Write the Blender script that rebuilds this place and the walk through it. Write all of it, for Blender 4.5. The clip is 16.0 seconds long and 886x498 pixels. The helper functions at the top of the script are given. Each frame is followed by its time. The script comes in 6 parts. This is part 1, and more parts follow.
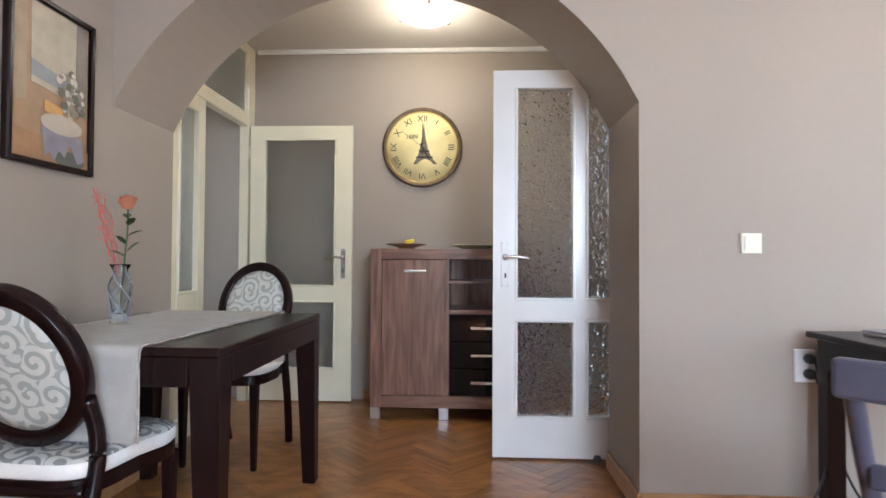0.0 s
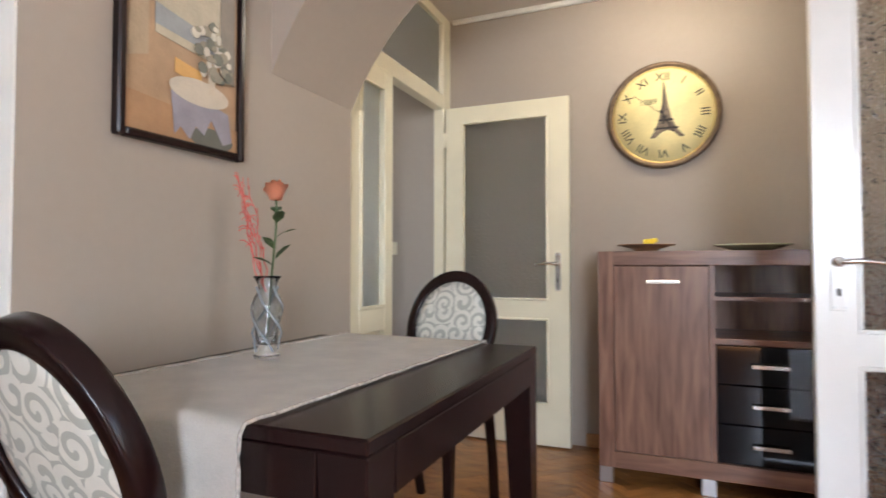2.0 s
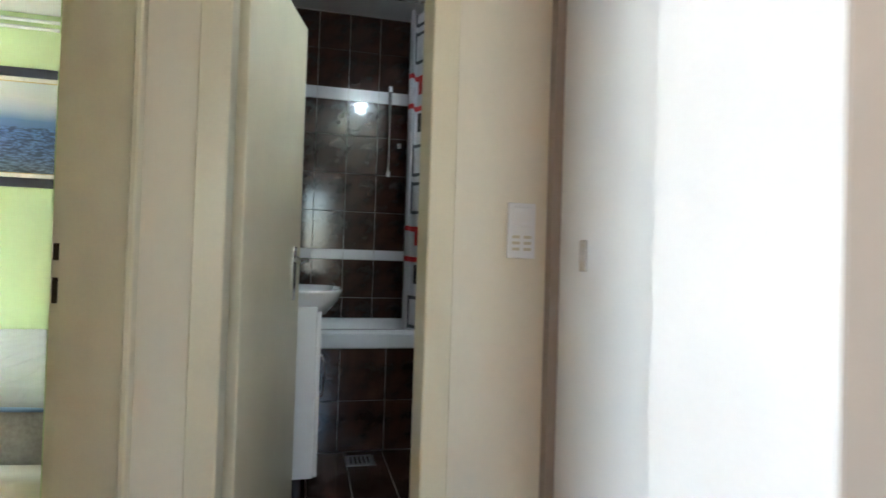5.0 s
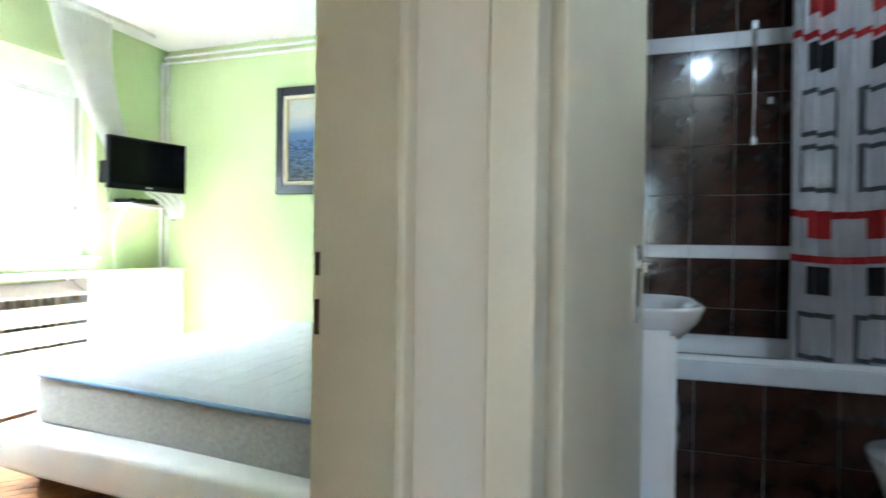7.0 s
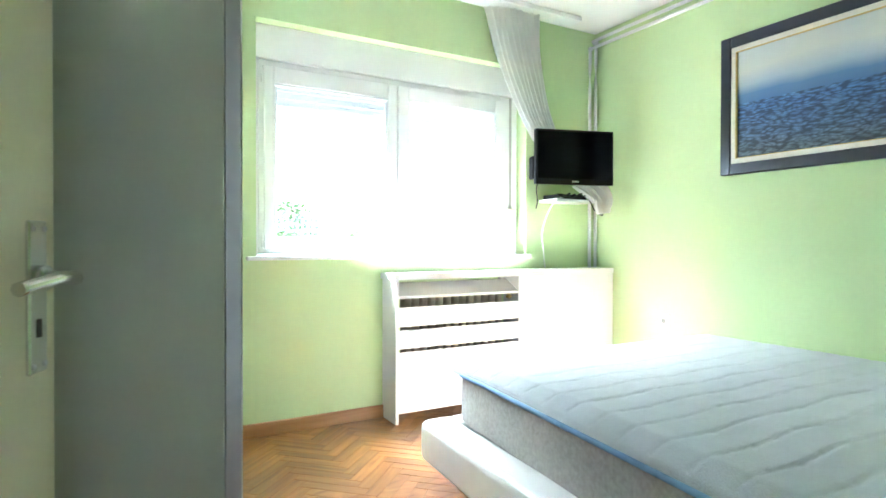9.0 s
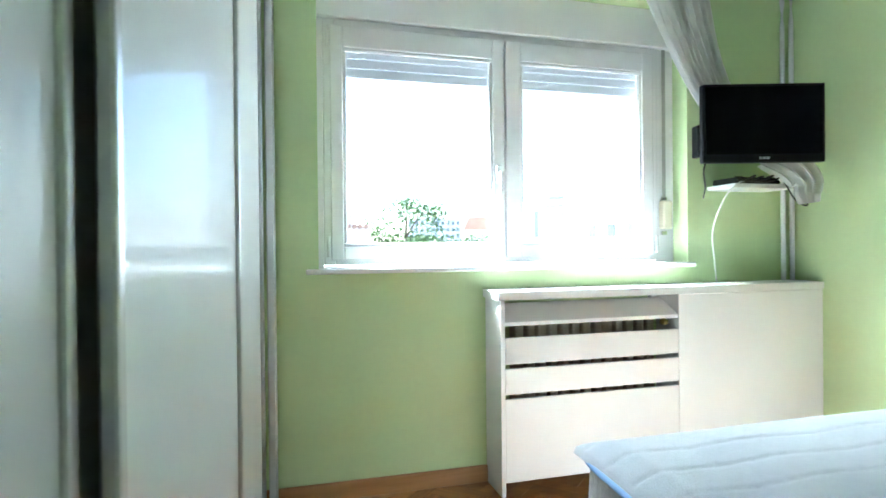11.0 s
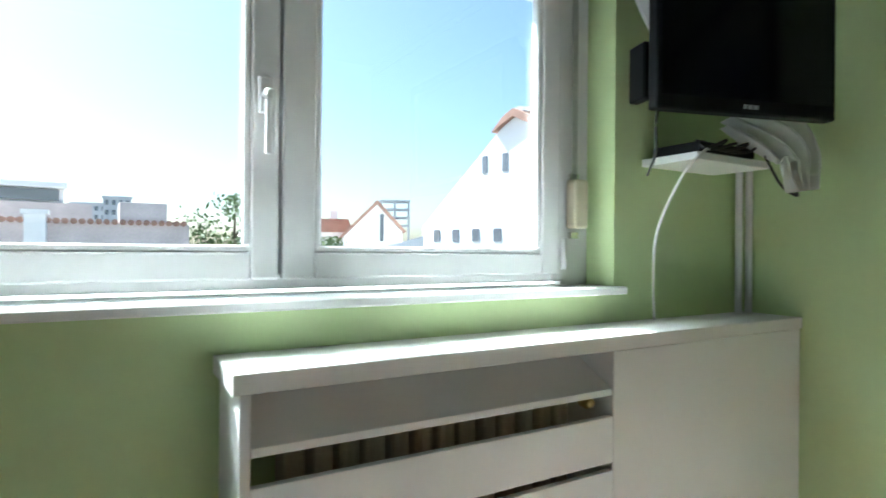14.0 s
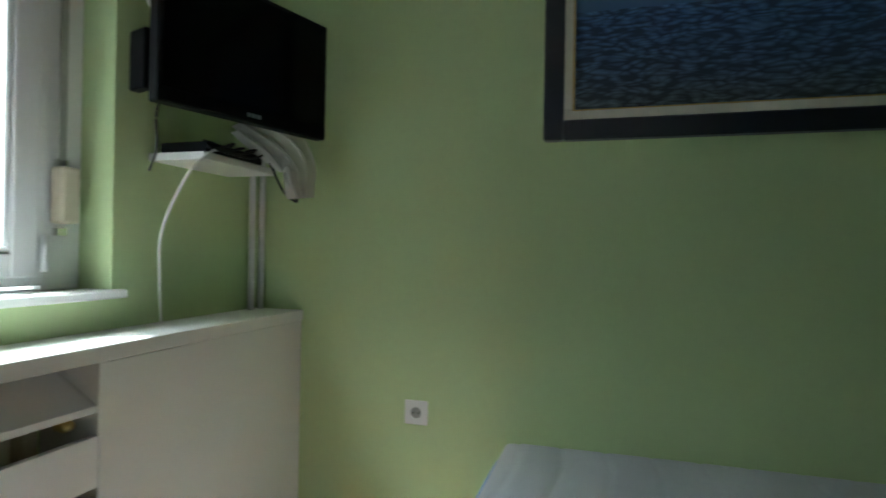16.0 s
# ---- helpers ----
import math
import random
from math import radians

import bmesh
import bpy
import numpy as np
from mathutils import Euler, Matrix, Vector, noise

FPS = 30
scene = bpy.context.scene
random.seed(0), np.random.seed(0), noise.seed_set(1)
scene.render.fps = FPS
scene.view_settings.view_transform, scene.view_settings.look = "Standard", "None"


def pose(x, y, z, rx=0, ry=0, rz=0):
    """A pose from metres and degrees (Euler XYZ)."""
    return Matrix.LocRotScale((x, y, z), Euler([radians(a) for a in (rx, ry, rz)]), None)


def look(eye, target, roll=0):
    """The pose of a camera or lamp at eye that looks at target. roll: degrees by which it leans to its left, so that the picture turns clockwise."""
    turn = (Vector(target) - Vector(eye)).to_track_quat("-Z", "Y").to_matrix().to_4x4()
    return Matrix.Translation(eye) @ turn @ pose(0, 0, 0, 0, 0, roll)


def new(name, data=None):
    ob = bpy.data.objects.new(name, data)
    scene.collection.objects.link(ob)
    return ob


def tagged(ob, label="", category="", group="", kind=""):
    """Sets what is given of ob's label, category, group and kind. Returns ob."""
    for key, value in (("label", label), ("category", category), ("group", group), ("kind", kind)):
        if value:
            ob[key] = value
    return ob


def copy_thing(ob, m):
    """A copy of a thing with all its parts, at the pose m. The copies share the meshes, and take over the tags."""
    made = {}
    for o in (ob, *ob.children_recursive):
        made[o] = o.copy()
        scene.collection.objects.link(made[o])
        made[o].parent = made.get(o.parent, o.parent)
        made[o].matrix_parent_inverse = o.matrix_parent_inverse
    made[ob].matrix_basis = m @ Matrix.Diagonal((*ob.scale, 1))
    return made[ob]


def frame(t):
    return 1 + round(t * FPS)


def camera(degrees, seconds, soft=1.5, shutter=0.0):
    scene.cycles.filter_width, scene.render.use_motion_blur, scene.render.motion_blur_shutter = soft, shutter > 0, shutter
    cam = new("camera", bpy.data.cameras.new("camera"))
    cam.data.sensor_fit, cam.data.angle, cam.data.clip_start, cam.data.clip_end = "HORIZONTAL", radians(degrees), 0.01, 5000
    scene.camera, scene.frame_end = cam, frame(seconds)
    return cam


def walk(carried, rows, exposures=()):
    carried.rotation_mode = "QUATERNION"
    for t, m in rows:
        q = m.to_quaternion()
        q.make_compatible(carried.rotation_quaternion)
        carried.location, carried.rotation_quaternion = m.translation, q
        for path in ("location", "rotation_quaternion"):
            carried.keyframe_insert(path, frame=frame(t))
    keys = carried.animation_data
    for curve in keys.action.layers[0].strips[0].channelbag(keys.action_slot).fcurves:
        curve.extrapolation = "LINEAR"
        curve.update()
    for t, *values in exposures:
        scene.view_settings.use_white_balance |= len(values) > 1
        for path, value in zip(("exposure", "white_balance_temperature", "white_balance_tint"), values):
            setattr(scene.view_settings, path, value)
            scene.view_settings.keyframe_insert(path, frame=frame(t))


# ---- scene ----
cam = camera(76.0, 16.0, 1.5, 0.35)
PATH = [
    (0, (0.064, 0.441, 0.999), (-0.032, 2.438, 1.041), 0.3),
    (0.5, (0.014, 0.669, 0.988), (-0.149, 2.661, 1.046), 0.2),
    (1, (-0.015, 0.886, 0.998), (-0.378, 2.852, 1.052), 0.0),
    (1.5, (-0.124, 1.079, 1.023), (-0.657, 3.006, 1.071), 0.3),
    (2, (-0.203, 1.255, 1.008), (-0.977, 3.099, 1.067), -0.0),
    (2.5, (-0.273, 1.406, 1.011), (-1.457, 3.017, 1.083), 0.1),
    (3, (-0.348, 1.491, 1.023), (-1.869, 2.788, 1.094), 0.3),
    (3.5, (-0.45, 1.519, 1.028), (-2.129, 2.604, 1.09), 0.5),
    (4, (-0.634, 1.504, 1.021), (-2.421, 2.399, 1.101), 1.1),
    (4.2, (-0.721, 1.516, 1.038), (-2.540, 2.344, 1.107), 1.4),
    (6.3, (-1.513, 1.547, 1.063), (-3.500, 1.316, 1.072), 1.1),
    (6.5, (-1.560, 1.528, 1.072), (-3.535, 1.210, 1.072), 1.0),
    (7, (-1.714, 1.470, 1.073), (-3.616, 0.852, 1.062), 0.8),
    (7.5, (-1.907, 1.377, 1.052), (-3.538, 0.220, 1.041), 0.3),
    (8, (-2.084, 1.260, 1.030), (-3.386, -0.258, 1.022), -0.2),
    (8.5, (-2.190, 1.135, 1.032), (-3.290, -0.535, 1.023), 0.0),
    (9, (-2.290, 1.060, 1.042), (-3.278, -0.679, 1.023), 0.1),
    (9.5, (-2.443, 0.901, 1.047), (-3.337, -0.888, 1.026), 0.0),
    (10, (-2.590, 0.738, 1.084), (-3.319, -1.125, 1.053), 0.0),
    (10.2, (-2.630, 0.675, 1.079), (-3.301, -1.209, 1.053), -0.2),
    (12.3, (-3.078, -0.358, 1.043), (-3.513, -2.31, 1.062), -0.5),
    (12.5, (-3.117, -0.464, 1.036), (-3.541, -2.418, 1.079), -0.6),
    (13, (-3.204, -0.674, 1.07), (-3.754, -2.597, 1.077), -0.3),
    (13.5, (-3.372, -0.857, 1.082), (-4.165, -2.693, 1.071), 0.2),
    (14, (-3.463, -0.916, 1.076), (-4.487, -2.634, 1.076), 0.5),
    (14.5, (-3.518, -0.933, 1.071), (-4.777, -2.487, 1.08), 0.6),
    (15, (-3.538, -0.95, 1.111), (-5.099, -2.201, 1.095), 0.8),
    (15.5, (-3.543, -0.918, 1.074), (-5.341, -1.793, 1.092), 0.5),
    (16, (-3.549, -0.829, 1.085), (-5.469, -1.388, 1.096), 1.0),
]
EXPOSURES = [(0, 4.05, 5950, 9), (2.0, 4.25, 6450, 11), (3.5, 4.65, 6650, 8), (4.2, 4.75, 6500, 6), (6.3, 4.9, 5450, 3), (7.0, 5.0, 5400, 3), (8.0, 5.1, 5350, 1), (9.0, 4.6, 5300, 1), (10.2, 4.0, 5200, 0), (12.3, 2.9, 5050, -1), (13.5, 2.28, 5350, -1), (14.5, 1.93, 5500, -1), (16.0, 1.52, 5500, -2)]
walk(cam, [(t, look(eye, target, roll)) for t, eye, target, roll in PATH], EXPOSURES)

# ---- world, sun and lamps ----
world = bpy.data.worlds.new("sky")
scene.world = world
world.use_nodes = True
wn = world.node_tree.nodes
sky = wn.new("ShaderNodeTexSky")
sky.sky_type = "NISHITA"
sky.sun_disc = False
sky.sun_elevation = radians(50)
sky.sun_rotation = radians(149)
sky.dust_density = 1.6
world.node_tree.links.new(sky.outputs["Color"], wn["Background"].inputs["Color"])
wn["Background"].inputs["Strength"].default_value = 0.06


def lamp(name, kind, energy, colour, m, size=0.0, size_y=0.0, angle=0.0):
    data = bpy.data.lights.new(name, kind)
    data.energy, data.color = energy, colour
    if kind == "AREA":
        data.shape, data.size, data.size_y = "RECTANGLE", size, size_y
    if kind == "SUN":
        data.angle = angle
    if kind == "POINT":
        data.shadow_soft_size = size
    ob = new(name, data)
    ob.matrix_world = m
    return ob


SUN_TO = Vector((-0.42, 0.70, -0.98))
lamp("sun", "SUN", 5.0, (1.0, 0.95, 0.87), look((0, 0, 30), Vector((0, 0, 30)) + SUN_TO), angle=radians(0.53))
# area lamps for daylight: three at wall openings, the bedroom one outside
# Added sky fill, hung outside above the window and out of view.
lamp("bedroom_sky_fill", "AREA", 14, (0.80, 0.91, 1.0), look((-3.0, -4.2, 3.85), (-3.9, -2.1, 1.4)), 3.4, 1.5)
lamp("living_window_light", "AREA", 11.0, (0.72, 0.83, 1.0), look((1.45, -2.48, 1.6), (0.9, 3, 1.1)), 1.2, 1.4)
# Added fill for the lobby; no window is known on this side.
lamp("lobby_fill_light", "AREA", 0.3, (0.80, 0.88, 1.0), look((3.2, 1.35, 1.5), (-2.5, 1.6, 1.1)), 1.0, 1.6)
lamp("side_room_window_light", "AREA", 0.32, (0.85, 0.92, 1.0), look((-3.1, 3.9, 1.5), (0, 3.9, 1.3)), 0.8, 1.1)
lamp("hall_lamp_light", "POINT", 0.85, (1.0, 0.88, 0.70), pose(-0.21, 3.86, 2.34), 0.12)
lamp("bath_lamp_light", "POINT", 0.6, (0.80, 0.90, 1.0), pose(-3.05, 2.0, 2.5), 0.03)

# ---- materials ----


def mat(name, colour, rough=0.5, metal=0.0, vary=0.05, scale=6.0, bump=0.0, bump_scale=60.0, coat=0.0, random=0.0, sheen=0.0, ior=1.5, fine=0.0):
    """A procedural surface: a base colour with stains at one scale, grain at another, and fine relief."""
    m = bpy.data.materials.new(name)
    m.use_nodes = True
    n, l = m.node_tree.nodes, m.node_tree.links
    p = n["Principled BSDF"]
    p.inputs["Roughness"].default_value, p.inputs["Metallic"].default_value = rough, metal
    p.inputs["Coat Weight"].default_value = coat
    p.inputs["Coat Roughness"].default_value = 0.12
    p.inputs["IOR"].default_value = ior
    p.inputs["Sheen Weight"].default_value = sheen
    tc = n.new("ShaderNodeTexCoord")
    nz = n.new("ShaderNodeTexNoise")
    nz.inputs["Scale"].default_value, nz.inputs["Detail"].default_value = scale, 5
    l.new(tc.outputs["Object"], nz.inputs["Vector"])
    ramp = n.new("ShaderNodeMapRange")
    ramp.inputs["From Min"].default_value, ramp.inputs["From Max"].default_value = 0.3, 0.7
    ramp.inputs["To Min"].default_value, ramp.inputs["To Max"].default_value = 1 - vary, 1 + vary
    l.new(nz.outputs["Fac"], ramp.inputs["Value"])
    value = ramp.outputs["Result"]
    if fine:
        nf = n.new("ShaderNodeTexNoise")
        nf.inputs["Scale"].default_value, nf.inputs["Detail"].default_value = scale * 25, 3
        l.new(tc.outputs["Object"], nf.inputs["Vector"])
        rf = n.new("ShaderNodeMapRange")
        rf.inputs["From Min"].default_value, rf.inputs["From Max"].default_value = 0.3, 0.7
        rf.inputs["To Min"].default_value, rf.inputs["To Max"].default_value = 1 - fine, 1 + fine
        l.new(nf.outputs["Fac"], rf.inputs["Value"])
        mm = n.new("ShaderNodeMath")
        mm.operation = "MULTIPLY"
        l.new(value, mm.inputs[0])
        l.new(rf.outputs["Result"], mm.inputs[1])
        value = mm.outputs[0]
    if random:
        oi = n.new("ShaderNodeObjectInfo")
        rr = n.new("ShaderNodeMapRange")
        rr.inputs["To Min"].default_value, rr.inputs["To Max"].default_value = 1 - random, 1 + random
        l.new(oi.outputs["Random"], rr.inputs["Value"])
        mm = n.new("ShaderNodeMath")
        mm.operation = "MULTIPLY"
        l.new(value, mm.inputs[0])
        l.new(rr.outputs["Result"], mm.inputs[1])
        value = mm.outputs[0]
    hv = n.new("ShaderNodeHueSaturation")
    hv.inputs["Color"].default_value = (*colour, 1)
    l.new(value, hv.inputs["Value"])
    l.new(hv.outputs["Color"], p.inputs["Base Color"])
    if bump:
        nb = n.new("ShaderNodeTexNoise")
        nb.inputs["Scale"].default_value, nb.inputs["Detail"].default_value = bump_scale, 4
        l.new(tc.outputs["Object"], nb.inputs["Vector"])
        b = n.new("ShaderNodeBump")
        b.inputs["Strength"].default_value, b.inputs["Distance"].default_value = bump, 0.004
        l.new(nb.outputs["Fac"], b.inputs["Height"])
        l.new(b.outputs["Normal"], p.inputs["Normal"])
    return m


def wood(name, dark, light, rough=0.3, axis=2, stretch=14.0, scale=3.0, coat=0.2, random=0.12, ior=1.5):
    """Wood with grain running along one axis."""
    m = bpy.data.materials.new(name)
    m.use_nodes = True
    n, l = m.node_tree.nodes, m.node_tree.links
    p = n["Principled BSDF"]
    p.inputs["Roughness"].default_value, p.inputs["Coat Weight"].default_value = rough, coat
    p.inputs["Coat Roughness"].default_value, p.inputs["IOR"].default_value = 0.15, ior
    tc = n.new("ShaderNodeTexCoord")
    oi = n.new("ShaderNodeObjectInfo")
    mp = n.new("ShaderNodeMapping")
    s = [stretch] * 3
    s[axis] = 1.0
    mp.inputs["Scale"].default_value = s
    off = n.new("ShaderNodeVectorMath")
    off.operation = "SCALE"
    comb = n.new("ShaderNodeCombineXYZ")
    for k in range(3):
        l.new(oi.outputs["Random"], comb.inputs[k])
    off.inputs["Scale"].default_value = 37.0
    l.new(comb.outputs[0], off.inputs[0])
    l.new(off.outputs[0], mp.inputs["Location"])
    l.new(tc.outputs["Object"], mp.inputs["Vector"])
    nz = n.new("ShaderNodeTexNoise")
    nz.inputs["Scale"].default_value, nz.inputs["Detail"].default_value, nz.inputs["Distortion"].default_value = scale, 6, 0.6
    l.new(mp.outputs[0], nz.inputs["Vector"])
    cr = n.new("ShaderNodeValToRGB")
    cr.color_ramp.elements[0].position, cr.color_ramp.elements[1].position = 0.32, 0.68
    cr.color_ramp.elements[0].color, cr.color_ramp.elements[1].color = (*dark, 1), (*light, 1)
    l.new(nz.outputs["Fac"], cr.inputs["Fac"])
    hv = n.new("ShaderNodeHueSaturation")
    rr = n.new("ShaderNodeMapRange")
    rr.inputs["To Min"].default_value, rr.inputs["To Max"].default_value = 1 - random, 1 + random
    l.new(oi.outputs["Random"], rr.inputs["Value"])
    l.new(rr.outputs["Result"], hv.inputs["Value"])
    l.new(cr.outputs["Color"], hv.inputs["Color"])
    l.new(hv.outputs["Color"], p.inputs["Base Color"])
    b = n.new("ShaderNodeBump")
    b.inputs["Strength"].default_value, b.inputs["Distance"].default_value = 0.06, 0.002
    l.new(nz.outputs["Fac"], b.inputs["Height"])
    l.new(b.outputs["Normal"], p.inputs["Normal"])
    return m


def glass(name, rough=0.0, bump=0.0, scale=40.0, colour=(1, 1, 1), distance=0.006):
    m = bpy.data.materials.new(name)
    m.use_nodes = True
    n, l = m.node_tree.nodes, m.node_tree.links
    p = n["Principled BSDF"]
    p.inputs["Base Color"].default_value = (*colour, 1)
    p.inputs["Transmission Weight"].default_value = 1.0
    p.inputs["Roughness"].default_value, p.inputs["IOR"].default_value = rough, 1.45
    if bump:
        tc = n.new("ShaderNodeTexCoord")
        v = n.new("ShaderNodeTexVoronoi")
        v.feature = "SMOOTH_F1"
        v.inputs["Scale"].default_value = scale
        nz = n.new("ShaderNodeTexNoise")
        nz.inputs["Scale"].default_value = scale * 0.6
        add = n.new("ShaderNodeMath")
        l.new(tc.outputs["Object"], v.inputs["Vector"])
        l.new(tc.outputs["Object"], nz.inputs["Vector"])
        l.new(v.outputs["Distance"], add.inputs[0])
        l.new(nz.outputs["Fac"], add.inputs[1])
        b = n.new("ShaderNodeBump")
        b.inputs["Strength"].default_value, b.inputs["Distance"].default_value = bump, distance
        l.new(add.outputs[0], b.inputs["Height"])
        l.new(b.outputs["Normal"], p.inputs["Normal"])
    return m


def glow(name, colour, strength):
    m = bpy.data.materials.new(name)
    m.use_nodes = True
    p = m.node_tree.nodes["Principled BSDF"]
    p.inputs["Base Color"].default_value = (*colour, 1)
    p.inputs["Emission Color"].default_value = (*colour, 1)
    p.inputs["Emission Strength"].default_value = strength
    return m


def scrolls(name, ground, line, scale, rough=0.55, width=0.16):
    """Woven cloth with a curling scroll ornament."""
    m = mat(name, ground, rough, vary=0.05, scale=30, bump=0.3, bump_scale=500)
    n, l = m.node_tree.nodes, m.node_tree.links
    p = n["Principled BSDF"]
    base = p.inputs["Base Color"].links[0].from_socket
    tc = n.new("ShaderNodeTexCoord")
    v = n.new("ShaderNodeTexVoronoi")
    v.inputs["Scale"].default_value = scale
    v.inputs["Randomness"].default_value = 0.75
    l.new(tc.outputs["Object"], v.inputs["Vector"])
    sub = n.new("ShaderNodeVectorMath")
    sub.operation = "SUBTRACT"
    l.new(tc.outputs["Object"], sub.inputs[0])
    l.new(v.outputs["Position"], sub.inputs[1])
    sep = n.new("ShaderNodeSeparateXYZ")
    l.new(sub.outputs[0], sep.inputs[0])
    return m, n, l, p, base, v, sep


def spiral_cloth(name, ground, line, scale, ax=(0, 2), rough=0.55):
    m, n, l, p, base, v, sep = scrolls(name, ground, line, scale, rough)

    def math_(op, a, b=None):
        q = n.new("ShaderNodeMath")
        q.operation = op
        for k, w in enumerate((a, b)):
            if w is None:
                continue
            if isinstance(w, (int, float)):
                q.inputs[k].default_value = w
            else:
                l.new(w, q.inputs[k])
        return q.outputs[0]
    ang = math_("ARCTAN2", sep.outputs[ax[1]], sep.outputs[ax[0]])
    wave = math_("SINE", math_("ADD", math_("MULTIPLY", v.outputs["Distance"], 17.0), ang))
    fac = math_("GREATER_THAN", wave, 0.25)
    mix = n.new("ShaderNodeMix")
    mix.data_type = "RGBA"
    l.new(fac, mix.inputs["Factor"])
    l.new(base, mix.inputs["A"])
    mix.inputs["B"].default_value = (*line, 1)
    l.new(mix.outputs["Result"], p.inputs["Base Color"])
    return m


